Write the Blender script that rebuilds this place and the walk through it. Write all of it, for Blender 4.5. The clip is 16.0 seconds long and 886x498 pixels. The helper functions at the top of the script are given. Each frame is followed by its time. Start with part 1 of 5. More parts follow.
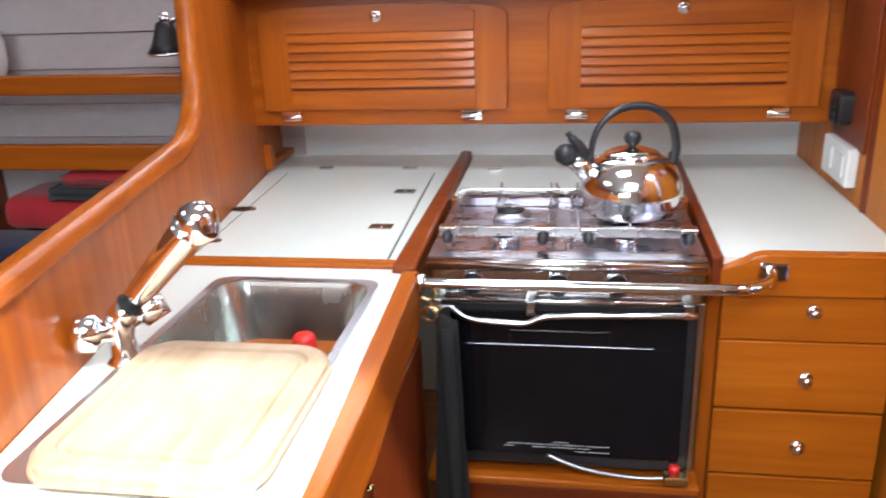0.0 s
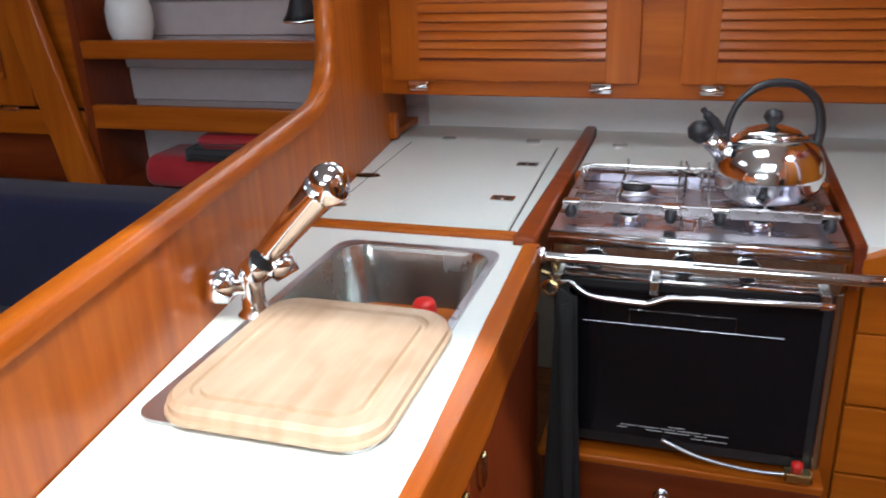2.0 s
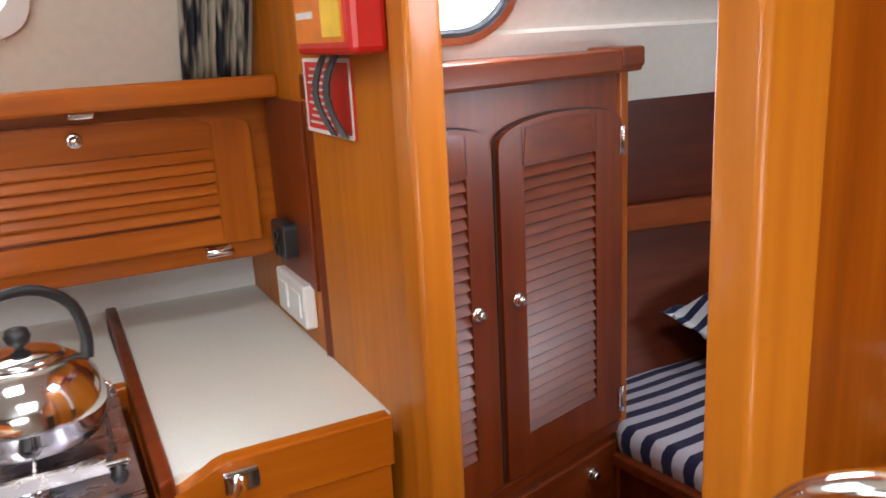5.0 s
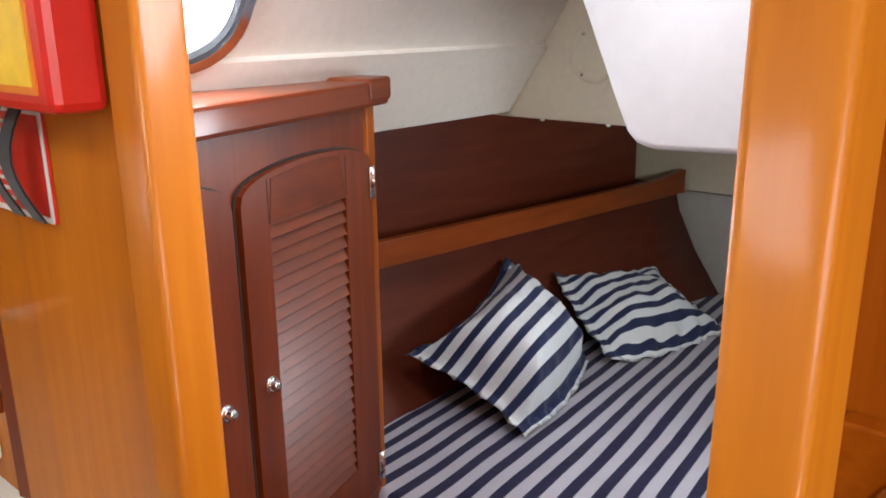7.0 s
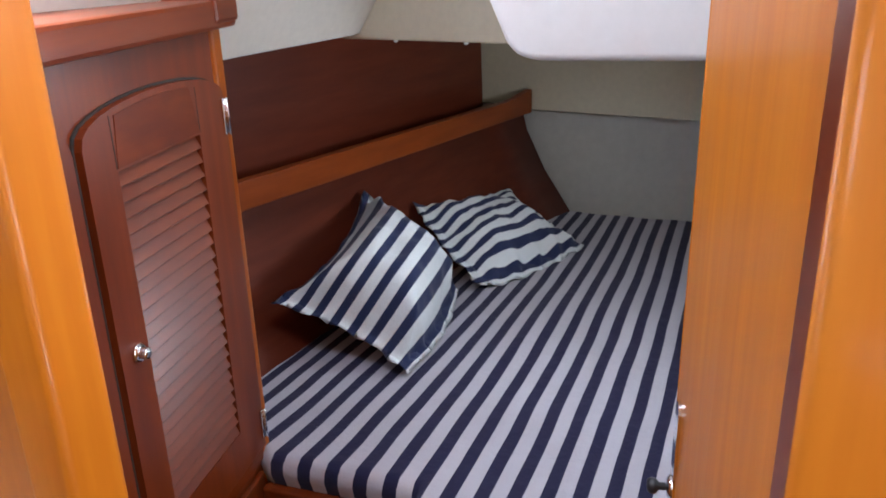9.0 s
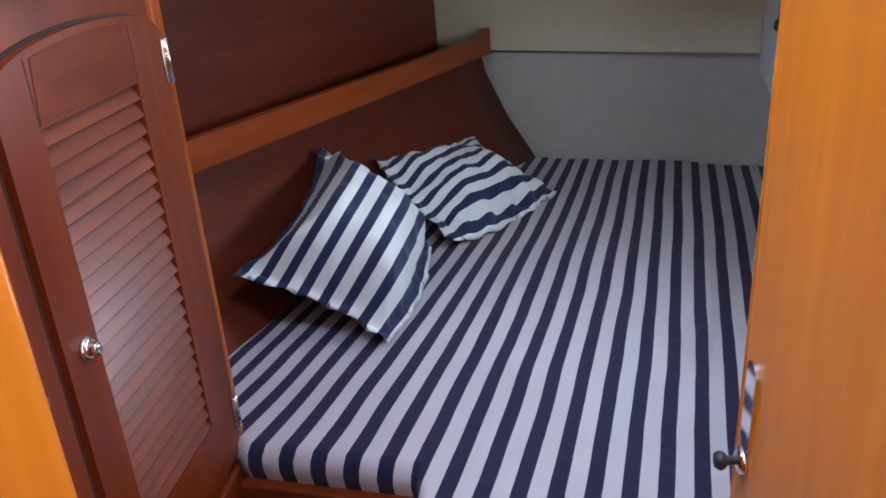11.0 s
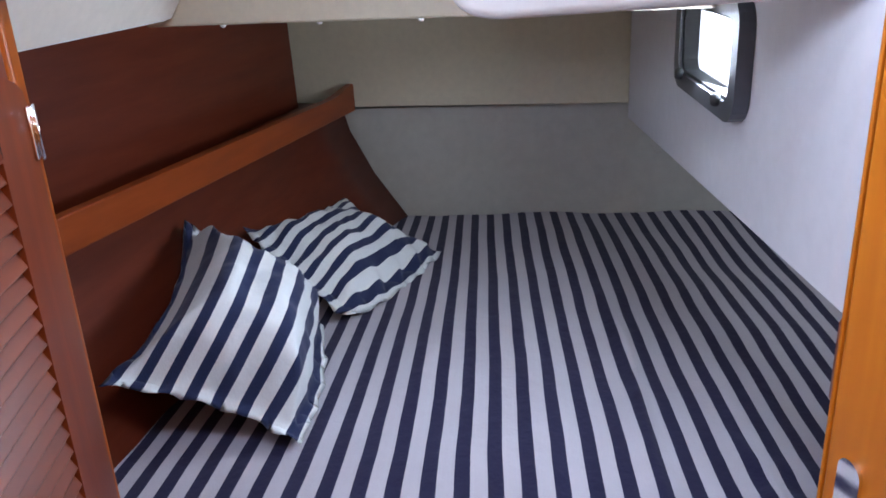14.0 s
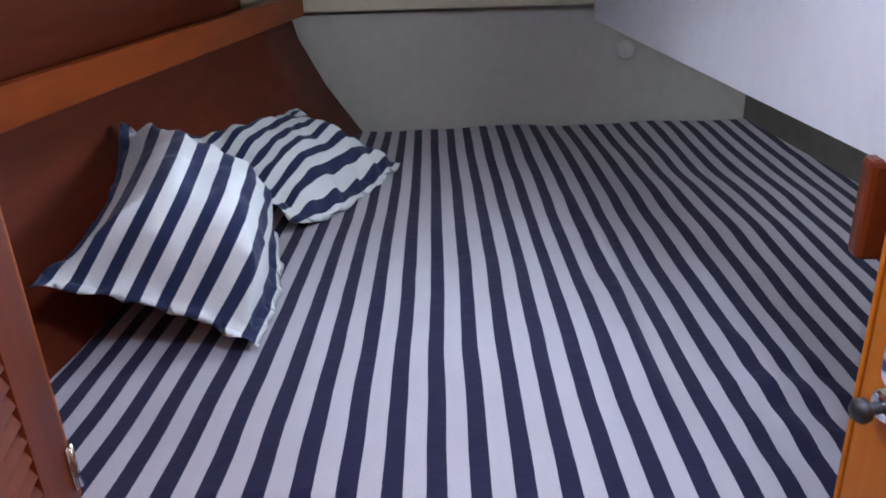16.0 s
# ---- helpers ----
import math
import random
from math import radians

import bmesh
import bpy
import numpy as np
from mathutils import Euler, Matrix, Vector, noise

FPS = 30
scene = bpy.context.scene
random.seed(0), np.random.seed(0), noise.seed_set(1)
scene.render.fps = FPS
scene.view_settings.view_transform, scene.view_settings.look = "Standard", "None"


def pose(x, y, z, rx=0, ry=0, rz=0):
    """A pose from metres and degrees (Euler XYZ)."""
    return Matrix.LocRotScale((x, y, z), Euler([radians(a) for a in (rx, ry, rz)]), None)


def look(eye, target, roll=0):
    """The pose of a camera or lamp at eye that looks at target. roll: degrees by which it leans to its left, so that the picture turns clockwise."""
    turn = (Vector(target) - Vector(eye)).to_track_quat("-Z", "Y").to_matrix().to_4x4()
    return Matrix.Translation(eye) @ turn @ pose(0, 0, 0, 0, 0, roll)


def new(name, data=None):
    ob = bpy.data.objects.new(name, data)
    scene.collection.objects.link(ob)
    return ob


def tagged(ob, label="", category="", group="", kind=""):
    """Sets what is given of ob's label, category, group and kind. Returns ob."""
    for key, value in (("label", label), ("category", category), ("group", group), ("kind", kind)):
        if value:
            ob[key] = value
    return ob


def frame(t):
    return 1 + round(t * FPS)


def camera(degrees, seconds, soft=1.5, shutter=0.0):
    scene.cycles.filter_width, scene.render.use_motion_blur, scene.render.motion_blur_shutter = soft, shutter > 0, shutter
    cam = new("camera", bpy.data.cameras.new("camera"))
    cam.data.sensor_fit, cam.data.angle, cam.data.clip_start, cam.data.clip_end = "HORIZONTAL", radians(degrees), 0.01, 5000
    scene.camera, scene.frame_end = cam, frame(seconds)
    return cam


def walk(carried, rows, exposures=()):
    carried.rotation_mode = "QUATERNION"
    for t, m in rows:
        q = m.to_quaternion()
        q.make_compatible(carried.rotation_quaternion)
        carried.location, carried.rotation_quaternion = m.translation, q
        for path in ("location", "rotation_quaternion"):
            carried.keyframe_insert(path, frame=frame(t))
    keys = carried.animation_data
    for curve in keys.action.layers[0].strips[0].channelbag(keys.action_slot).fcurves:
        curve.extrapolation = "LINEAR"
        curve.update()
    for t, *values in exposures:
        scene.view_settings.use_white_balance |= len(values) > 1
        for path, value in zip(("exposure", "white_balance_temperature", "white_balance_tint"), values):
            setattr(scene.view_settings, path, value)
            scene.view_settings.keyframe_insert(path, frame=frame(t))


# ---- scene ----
cam = camera(57.4, 16.0, 1.7, 0.5)
PATH = [
    (0, (0.222, 0.242, 1.346), (-0.088, 2.102, 0.679), -2.2),
    (0.5, (0.209, 0.231, 1.337), (-0.251, 2.045, 0.633), -2.1),
    (1, (0.199, 0.224, 1.331), (-0.378, 1.99, 0.59), -1.9),
    (1.5, (0.197, 0.23, 1.331), (-0.423, 1.981, 0.59), -1.9),
    (2, (0.205, 0.241, 1.336), (-0.368, 2.021, 0.625), -2.1),
    (2.5, (0.222, 0.27, 1.346), (-0.234, 2.09, 0.652), -2.9),
    (3, (0.227, 0.341, 1.355), (0.089, 2.222, 0.691), -3.2),
    (3.5, (0.229, 0.421, 1.357), (0.508, 2.311, 0.764), -3.5),
    (4, (0.255, 0.469, 1.367), (0.828, 2.305, 0.82), -4.2),
    (4.2, (0.285, 0.491, 1.368), (0.965, 2.296, 0.84), -4.0),
    (6.3, (0.423, 0.749, 1.407), (1.603, 2.269, 0.863), -0.5),
    (6.5, (0.427, 0.78, 1.414), (1.761, 2.175, 0.889), -1.1),
    (7, (0.429, 0.816, 1.423), (1.887, 2.07, 0.875), -0.6),
    (7.5, (0.429, 0.821, 1.41), (1.909, 2.018, 0.798), -0.5),
    (8, (0.436, 0.843, 1.402), (1.995, 1.908, 0.743), -0.1),
    (8.5, (0.442, 0.882, 1.395), (2.047, 1.859, 0.711), -1.5),
    (9, (0.453, 0.92, 1.393), (2.101, 1.806, 0.688), -1.7),
    (9.5, (0.469, 0.94, 1.384), (2.11, 1.791, 0.621), -2.5),
    (10, (0.502, 0.971, 1.368), (2.117, 1.847, 0.577), -3.1),
    (10.2, (0.513, 0.986, 1.364), (2.151, 1.803, 0.559), -3.8),
    (12.5, (0.606, 1.131, 1.3), (2.308, 1.798, 0.487), -3.9),
    (13, (0.634, 1.173, 1.306), (2.4, 1.678, 0.515), -3.4),
    (13.5, (0.639, 1.212, 1.321), (2.452, 1.593, 0.568), -3.1),
    (14, (0.643, 1.221, 1.324), (2.481, 1.556, 0.611), -2.9),
    (14.5, (0.655, 1.231, 1.295), (2.483, 1.546, 0.547), -2.0),
    (15, (0.676, 1.241, 1.254), (2.491, 1.538, 0.469), -2.6),
    (15.5, (0.689, 1.257, 1.214), (2.503, 1.517, 0.412), -3.0),
    (16, (0.694, 1.263, 1.195), (2.506, 1.472, 0.375), -2.6),
]
EXPOSURES = [(0.0, 0.4, 5900, 5), (0.5, 0.1, 5900, 5), (1.5, -0.25, 5850, 6), (2.5, -0.28, 5850, 6), (3.5, -0.22, 6150, 8), (4.2, -0.14, 6500, 11), (7.0, 0.12, 6950, 10), (8.0, 0.08, 6800, 10), (10.0, 0.14, 6100, 10), (13.0, 0.28, 5950, 12), (16.0, 0.30, 6000, 12)]
walk(cam, [(t, look(eye, target, roll)) for t, eye, target, roll in PATH], EXPOSURES)

# ---- light ----
world = bpy.data.worlds.new("sky")
scene.world = world
world.use_nodes = True
wn = world.node_tree
sky = wn.nodes.new("ShaderNodeTexSky")
sky.sky_type, sky.sun_disc = "NISHITA", False
sky.sun_elevation, sky.sun_rotation = radians(62), radians(200)
wn.links.new(sky.outputs[0], wn.nodes["Background"].inputs[0])
wn.nodes["Background"].inputs[1].default_value = 0.12

sun_data = bpy.data.lights.new("sun", "SUN")
sun_data.energy, sun_data.angle, sun_data.color = 5.5, radians(2), (1.0, 0.94, 0.84)
sun = new("sun", sun_data)
sun.matrix_world = look((0.25, -0.05, 1.9), (-0.20, 0.64, 0.9))


def area(name, eye, target, w, h, watts, color=(1, 1, 1)):
    data = bpy.data.lights.new(name, "AREA")
    data.shape, data.size, data.size_y, data.energy, data.color = "RECTANGLE", w, h, watts, color
    ob = new(name, data)
    ob.matrix_world = look(eye, target)
    return ob


# daylight in the companionway and ports, plus added overhead fill under unseen hatches
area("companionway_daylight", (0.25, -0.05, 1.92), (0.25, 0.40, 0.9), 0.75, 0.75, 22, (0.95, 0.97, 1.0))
area("saloon_hatch_fill", (-1.35, 0.75, 1.92), (-1.35, 0.9, 0.6), 0.55, 0.55, 4.5, (0.9, 0.95, 1.0))
# fill through an unseen window, added to brighten galley and kettle reflections
area("inboard_window_fill", (-0.65, -1.57, 1.44), (-0.5, 0.5, 1.2), 1.3, 0.32, 15, (0.93, 0.97, 1.0))
area("galley_hatch_fill", (0.05, 1.225, 1.92), (0.05, 1.35, 0.9), 0.36, 0.32, 6.5, (0.93, 0.96, 1.0))
area("cabin_hatch_fill", (1.02, 1.12, 1.88), (1.25, 1.4, 0.7), 0.30, 0.26, 7.2, (0.70, 0.79, 1.0))
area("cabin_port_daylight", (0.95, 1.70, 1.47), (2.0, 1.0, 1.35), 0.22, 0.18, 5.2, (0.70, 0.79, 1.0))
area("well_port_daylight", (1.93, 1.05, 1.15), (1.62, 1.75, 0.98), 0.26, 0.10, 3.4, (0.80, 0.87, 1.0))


# ---- materials ----
def material(name):
    m = bpy.data.materials.new(name)
    m.use_nodes = True
    return m, m.node_tree, m.node_tree.nodes["Principled BSDF"]


def link(tree, a, b):
    tree.links.new(a, b)


def ramp(tree, fac, stops):
    r = tree.nodes.new("ShaderNodeValToRGB")
    while len(r.color_ramp.elements) < len(stops):
        r.color_ramp.elements.new(0.5)
    for e, (p, c) in zip(r.color_ramp.elements, stops):
        e.position, e.color = p, (*c, 1)
    link(tree, fac, r.inputs[0])
    return r.outputs[0]


def coords(tree, scale=(1, 1, 1), kind="Object", turn=(0, 0, 0)):
    tc = tree.nodes.new("ShaderNodeTexCoord")
    mp = tree.nodes.new("ShaderNodeMapping")
    mp.inputs["Scale"].default_value = scale
    mp.inputs["Rotation"].default_value = [radians(a) for a in turn]
    link(tree, tc.outputs[kind], mp.inputs[0])
    return mp.outputs[0]


def noise_tex(tree, vec, scale, detail=4, rough=0.6):
    n = tree.nodes.new("ShaderNodeTexNoise")
    n.inputs["Scale"].default_value, n.inputs["Detail"].default_value, n.inputs["Roughness"].default_value = scale, detail, rough
    link(tree, vec, n.inputs["Vector"])
    return n.outputs["Fac"]


def mix_rgb(tree, fac, a, b, mode="MIX"):
    m = tree.nodes.new("ShaderNodeMix")
    m.data_type, m.blend_type = "RGBA", mode
    for sock, v in ((m.inputs[0], fac), (m.inputs[6], a), (m.inputs[7], b)):
        if hasattr(v, "is_linked"):
            link(tree, v, sock)
        else:
            sock.default_value = (*v, 1) if isinstance(v, tuple) else v
    return m.outputs[2]


def bump(tree, bsdf, height, strength=0.2, distance=0.002):
    b = tree.nodes.new("ShaderNodeBump")
    b.inputs["Strength"].default_value, b.inputs["Distance"].default_value = strength, distance
    link(tree, height, b.inputs["Height"])
    link(tree, b.outputs[0], bsdf.inputs["Normal"])


def varnished(name, dark, mid, light, grain, rough=0.28, coat=0.3, gloss=0.2, coat_rough=0.14):
    """Varnished timber; grain: the axis along which the figure runs."""
    m, t, b = material(name)
    s = [26, 26, 26]
    s["xyz".index(grain)] = 1.6
    info = t.nodes.new("ShaderNodeObjectInfo")
    vec = coords(t, tuple(s))
    add = t.nodes.new("ShaderNodeVectorMath")
    add.operation = "ADD"
    cmb = t.nodes.new("ShaderNodeCombineXYZ")
    mul = t.nodes.new("ShaderNodeMath")
    mul.operation = "MULTIPLY"
    mul.inputs[1].default_value = 37.0
    link(t, info.outputs["Random"], mul.inputs[0])
    for k in range(3):
        link(t, mul.outputs[0], cmb.inputs[k])
    link(t, vec, add.inputs[0])
    link(t, cmb.outputs[0], add.inputs[1])
    fine = noise_tex(t, add.outputs[0], 1.6, 4, 0.55)
    big = noise_tex(t, add.outputs[0], 0.35, 3, 0.5)
    col = ramp(t, fine, [(0.17, dark), (0.5, mid), (0.83, light)])
    tone = ramp(t, big, [(0.25, (0.83, 0.80, 0.77)), (0.75, (1.08, 1.08, 1.07))])
    link(t, mix_rgb(t, 1.0, col, tone, "MULTIPLY"), b.inputs["Base Color"])
    link(t, ramp(t, big, [(0.3, (rough + 0.06,) * 3), (0.7, (rough + 0.18,) * 3)]), b.inputs["Roughness"])
    b.inputs["Specular IOR Level"].default_value = gloss
    b.inputs["Coat Weight"].default_value, b.inputs["Coat Roughness"].default_value = coat, coat_rough
    return m


TEAK_SET = ((0.26, 0.052, 0.002), (0.38, 0.088, 0.004), (0.50, 0.135, 0.008))
MAHOG_SET = ((0.110, 0.016, 0.003), (0.165, 0.027, 0.004), (0.23, 0.043, 0.006))
teak_x = varnished("varnished_teak_along_x", *TEAK_SET, "x")
teak_y = varnished("varnished_teak_along_y", *TEAK_SET, "y")
teak_z = varnished("varnished_teak_upright", *TEAK_SET, "z")
teak_bright = varnished("bright_drawer_teak", (0.35, 0.078, 0.003), (0.46, 0.118, 0.005), (0.56, 0.16, 0.009), "x")
teak_red = varnished("reddish_teak", (0.18, 0.031, 0.004), (0.235, 0.044, 0.005), (0.29, 0.060, 0.008), "x")
teak_light = varnished("pale_teak_post", (0.40, 0.110, 0.005), (0.49, 0.150, 0.008), (0.58, 0.20, 0.014), "z", 0.36, 0.2)
mahog_x = varnished("mahogany_along_x", *MAHOG_SET, "x", 0.30, 0.5, 0.22)
mahog_z = varnished("mahogany_upright", *MAHOG_SET, "z", 0.30, 0.4, 0.18, 0.30)
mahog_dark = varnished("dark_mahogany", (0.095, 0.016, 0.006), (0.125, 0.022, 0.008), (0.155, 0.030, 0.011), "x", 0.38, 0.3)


def painted(name, color, rough=0.5, speck=0.06, scale=30, coat=0.0, depth=0.0005):
    m, t, b = material(name)
    n = noise_tex(t, coords(t), scale, 5, 0.6)
    w = noise_tex(t, coords(t), 3.0, 3, 0.5)
    lo, hi = tuple(c * (1 - speck) for c in color), tuple(min(1, c * (1 + speck)) for c in color)
    base = ramp(t, n, [(0.3, lo), (0.7, hi)])
    tone = ramp(t, w, [(0.3, (0.93,) * 3), (0.7, (1.0,) * 3)])
    link(t, mix_rgb(t, 1.0, base, tone, "MULTIPLY"), b.inputs["Base Color"])
    b.inputs["Roughness"].default_value = rough
    b.inputs["Coat Weight"].default_value = coat
    bump(t, b, n, 0.15, depth)
    return m


laminate = painted("pale_laminate", (0.78, 0.81, 0.75), 0.33, 0.04, 240)
splash_white = painted("white_laminate", (0.72, 0.73, 0.72), 0.4, 0.03, 120)
liner_white = painted("white_vinyl_liner", (0.71, 0.66, 0.56), 0.55, 0.04, 60)
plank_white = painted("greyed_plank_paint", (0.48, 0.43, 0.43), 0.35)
liner_cream = painted("cream_vinyl_liner", (0.66, 0.60, 0.43), 0.6, 0.04, 60)
seat_cream = painted("cream_gelcoat", (0.60, 0.58, 0.54), 0.4, 0.03, 40)
well_white = painted("white_gelcoat", (0.81, 0.81, 0.83), 0.4, 0.03, 40)
aft_grey = painted("grey_painted_hull", (0.56, 0.55, 0.48), 0.6, 0.05, 35)
# hull grey taken down to dark olive, carrying the shade under the well
well_shade = painted("hull_grey_darkened_for_shade", (0.15, 0.14, 0.115), 0.7, 0.12, 25)
white_plastic = painted("white_plastic", (0.78, 0.78, 0.76), 0.35, 0.02, 60)
black_plastic = painted("black_plastic", (0.018, 0.018, 0.02), 0.4, 0.1, 60)
port_grey = painted("dark_grey_port_frame", (0.075, 0.08, 0.095), 0.35, 0.08, 40)
black_rubber = painted("black_rubber", (0.012, 0.012, 0.013), 0.65, 0.1, 80)
seam_dark = painted("dark_seam", (0.03, 0.025, 0.02), 0.8, 0.1, 60)
slat_gloss = varnished("glossy_mahogany_slat", *MAHOG_SET, "x", 0.30, 0.9, 0.3, 0.34)
sole_wood = varnished("teak_and_holly_sole", (0.10, 0.04, 0.015), (0.16, 0.065, 0.022), (0.22, 0.09, 0.03), "x", 0.4, 0.2)


def metal(name, color, rough, streak=None):
    m, t, b = material(name)
    b.inputs["Metallic"].default_value = 1.0
    b.inputs["Base Color"].default_value = (*color, 1)
    n = noise_tex(t, coords(t, streak or (8, 8, 8)), 4, 5, 0.6)
    link(t, ramp(t, n, [(0.3, (rough * 0.6,) * 3), (0.8, (rough * 1.6,) * 3)]), b.inputs["Roughness"])
    return m


chrome = metal("chrome", (0.86, 0.87, 0.88), 0.05)
kettle_steel = metal("polished_kettle_steel", (0.84, 0.84, 0.83), 0.11, (3, 3, 3))
steel = metal("stainless_steel", (0.66, 0.66, 0.65), 0.17, (60, 2, 2))
steel_basin = metal("brushed_basin_steel", (0.56, 0.58, 0.55), 0.24, (2, 2, 1))
rim_steel = metal("satin_rim_steel", (0.54, 0.55, 0.57), 0.36, (2, 2, 2))
steel_old = metal("worn_hob_steel", (0.55, 0.53, 0.58), 0.30, (2, 6, 2))
wire_steel = metal("dull_steel_wire", (0.36, 0.34, 0.33), 0.28)
bronze = metal("dark_bronze", (0.12, 0.07, 0.04), 0.35)
brass = metal("tarnished_brass", (0.72, 0.55, 0.25), 0.22)

m_glass, tg, bg = material("black_oven_glass")
bg.inputs["Specular IOR Level"].default_value = 0.25
bg.inputs["Base Color"].default_value, bg.inputs["Roughness"].default_value = (0.006, 0.006, 0.008, 1), 0.06
link(tg, ramp(tg, noise_tex(tg, coords(tg), 14, 4, 0.6), [(0.35, (0.045,) * 3), (0.8, (0.12,) * 3)]), bg.inputs["Roughness"])
oven_glass = m_glass

pane, tp, bp = material("acrylic_pane")
bp.inputs["Base Color"].default_value = (0.95, 0.97, 1, 1)
bp.inputs["Transmission Weight"].default_value, bp.inputs["Roughness"].default_value = 1.0, 0.02
link(tp, ramp(tp, noise_tex(tp, coords(tp), 20, 3), [(0.4, (0.01,) * 3), (0.8, (0.05,) * 3)]), bp.inputs["Roughness"])

outside, to, bo = material("bright_daylight_outside")
bo.inputs["Base Color"].default_value = (0.8, 0.85, 0.9, 1)
bo.inputs["Emission Color"].default_value, bo.inputs["Emission Strength"].default_value = (0.92, 0.96, 1.0, 1), 4.5


def cloth(name, color, scale=900, rough=0.95, wrinkle=7.0, vary=0.15, sheen=0.15):
    m, t, b = material(name)
    n = noise_tex(t, coords(t), scale, 2)
    w = noise_tex(t, coords(t), wrinkle, 4)
    base = ramp(t, n, [(0.25, tuple(c * (1 - vary) for c in color)), (0.75, tuple(c * (1 + vary) for c in color))])
    tone = ramp(t, w, [(0.3, (0.8,) * 3), (0.7, (1.05,) * 3)])
    link(t, mix_rgb(t, 1.0, base, tone, "MULTIPLY"), b.inputs["Base Color"])
    b.inputs["Roughness"].default_value = rough
    b.inputs["Sheen Weight"].default_value = sheen
    bump(t, b, w, 0.3, 0.006)
    return m


navy_cloth = cloth("navy_upholstery", (0.008, 0.010, 0.042))
red_cloth = cloth("red_cloth", (0.42, 0.012, 0.02))
dark_cloth = cloth("dark_cloth", (0.012, 0.012, 0.016))
towel_cloth = cloth("charcoal_towel", (0.011, 0.010, 0.009), 500, 0.98, 7.0, 0.15, 0.0)


def striped(name, period, navy_share=0.47, wobble=0.0, pale=(0.58, 0.55, 0.58), deep=(0.011, 0.010, 0.046)):
    """Woven navy and white stripes across the V of the cloth, in metres."""
    m, t, b = material(name)
    tc = t.nodes.new("ShaderNodeTexCoord")
    sep = t.nodes.new("ShaderNodeSeparateXYZ")
    link(t, tc.outputs["UV"], sep.inputs[0])
    wav = noise_tex(t, coords(t, (1, 1, 1), "UV"), 3.2, 2)

    def mathn(op, a, v):
        n = t.nodes.new("ShaderNodeMath")
        n.operation = op
        for k, s in enumerate((a, v)):
            if hasattr(s, "is_linked"):
                link(t, s, n.inputs[k])
            else:
                n.inputs[k].default_value = s
        return n.outputs[0]

    off = mathn("MULTIPLY", mathn("SUBTRACT", wav, 0.5), wobble)
    ph = mathn("FRACT", mathn("DIVIDE", mathn("ADD", sep.outputs[1], off), period), 0)
    edge = mathn("MULTIPLY", noise_tex(t, coords(t, (1, 1, 1), "UV"), 420, 2), 0.05)
    on = mathn("LESS_THAN", mathn("ADD", ph, edge), navy_share)
    thread = noise_tex(t, coords(t, (1, 1, 1), "UV"), 700, 2)
    navy = ramp(t, thread, [(0.3, tuple(c * 0.6 for c in deep)), (0.75, tuple(c * 1.35 for c in deep))])
    white = ramp(t, thread, [(0.3, tuple(c * 0.87 for c in pale)), (0.75, tuple(c * 1.1 for c in pale))])
    big = noise_tex(t, coords(t), 4, 3)
    col = mix_rgb(t, on, white, navy)
    link(t, mix_rgb(t, 1.0, col, ramp(t, big, [(0.3, (0.88,) * 3), (0.7, (1.0,) * 3)]), "MULTIPLY"), b.inputs["Base Color"])
    b.inputs["Roughness"].default_value = 0.95
    b.inputs["Sheen Weight"].default_value = 0.1
    bump(t, b, noise_tex(t, coords(t), 24, 4), 0.5, 0.006)
    return m


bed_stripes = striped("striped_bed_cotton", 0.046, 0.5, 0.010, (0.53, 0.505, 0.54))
pillow_stripes = striped("striped_cushion_cotton", 0.044, 0.48, 0.008, (0.81, 0.85, 0.83), (0.020, 0.030, 0.085))

board_mat, tb, bb = material("beech_board")
g1 = noise_tex(tb, coords(tb, (40, 2.5, 3)), 1.5, 6)
g2 = noise_tex(tb, coords(tb, (9, 5, 5)), 1.0, 3)
link(tb, mix_rgb(tb, 1.0, ramp(tb, g1, [(0.3, (0.49, 0.345, 0.225)), (0.7, (0.58, 0.43, 0.30))]), ramp(tb, g2, [(0.33, (0.74, 0.66, 0.58)), (0.62, (1, 1, 1))]), "MULTIPLY"), bb.inputs["Base Color"])
bb.inputs["Roughness"].default_value = 0.6

red_paint = painted("red_plastic", (0.62, 0.02, 0.015), 0.35, 0.05, 40)
orange_print = painted("orange_print", (0.75, 0.2, 0.01), 0.4, 0.1, 30)
yellow_print = painted("yellow_print", (0.85, 0.55, 0.03), 0.4, 0.1, 30)
white_print = painted("white_print", (0.75, 0.74, 0.72), 0.45, 0.02, 30)

curtain_mat, tcu, bcu = material("patterned_curtain")
cv = noise_tex(tcu, coords(tcu, (75, 10, 7)), 1.0, 2)
link(tcu, ramp(tcu, cv, [(0.47, (0.02, 0.024, 0.035)), (0.52, (0.16, 0.14, 0.11)), (0.60, (0.42, 0.39, 0.31))]), bcu.inputs["Base Color"])
bcu.inputs["Roughness"].default_value = 0.95


# ---- building helpers ----
def obj(name, bm, mat, parent=None, label="", smooth=False):
    bmesh.ops.recalc_face_normals(bm, faces=bm.faces)
    me = bpy.data.meshes.new(name)
    bm.to_mesh(me)
    bm.free()
    if smooth:
        me.shade_smooth()
    if mat:
        me.materials.append(mat)
    ob = new(name, me)
    if parent is not None:
        ob.parent = parent
    if label:
        tagged(ob, label)
    return ob


def part(name, bm, mat, parent, label="", smooth=False):
    return obj(name, bm, mat, parent, label, smooth)


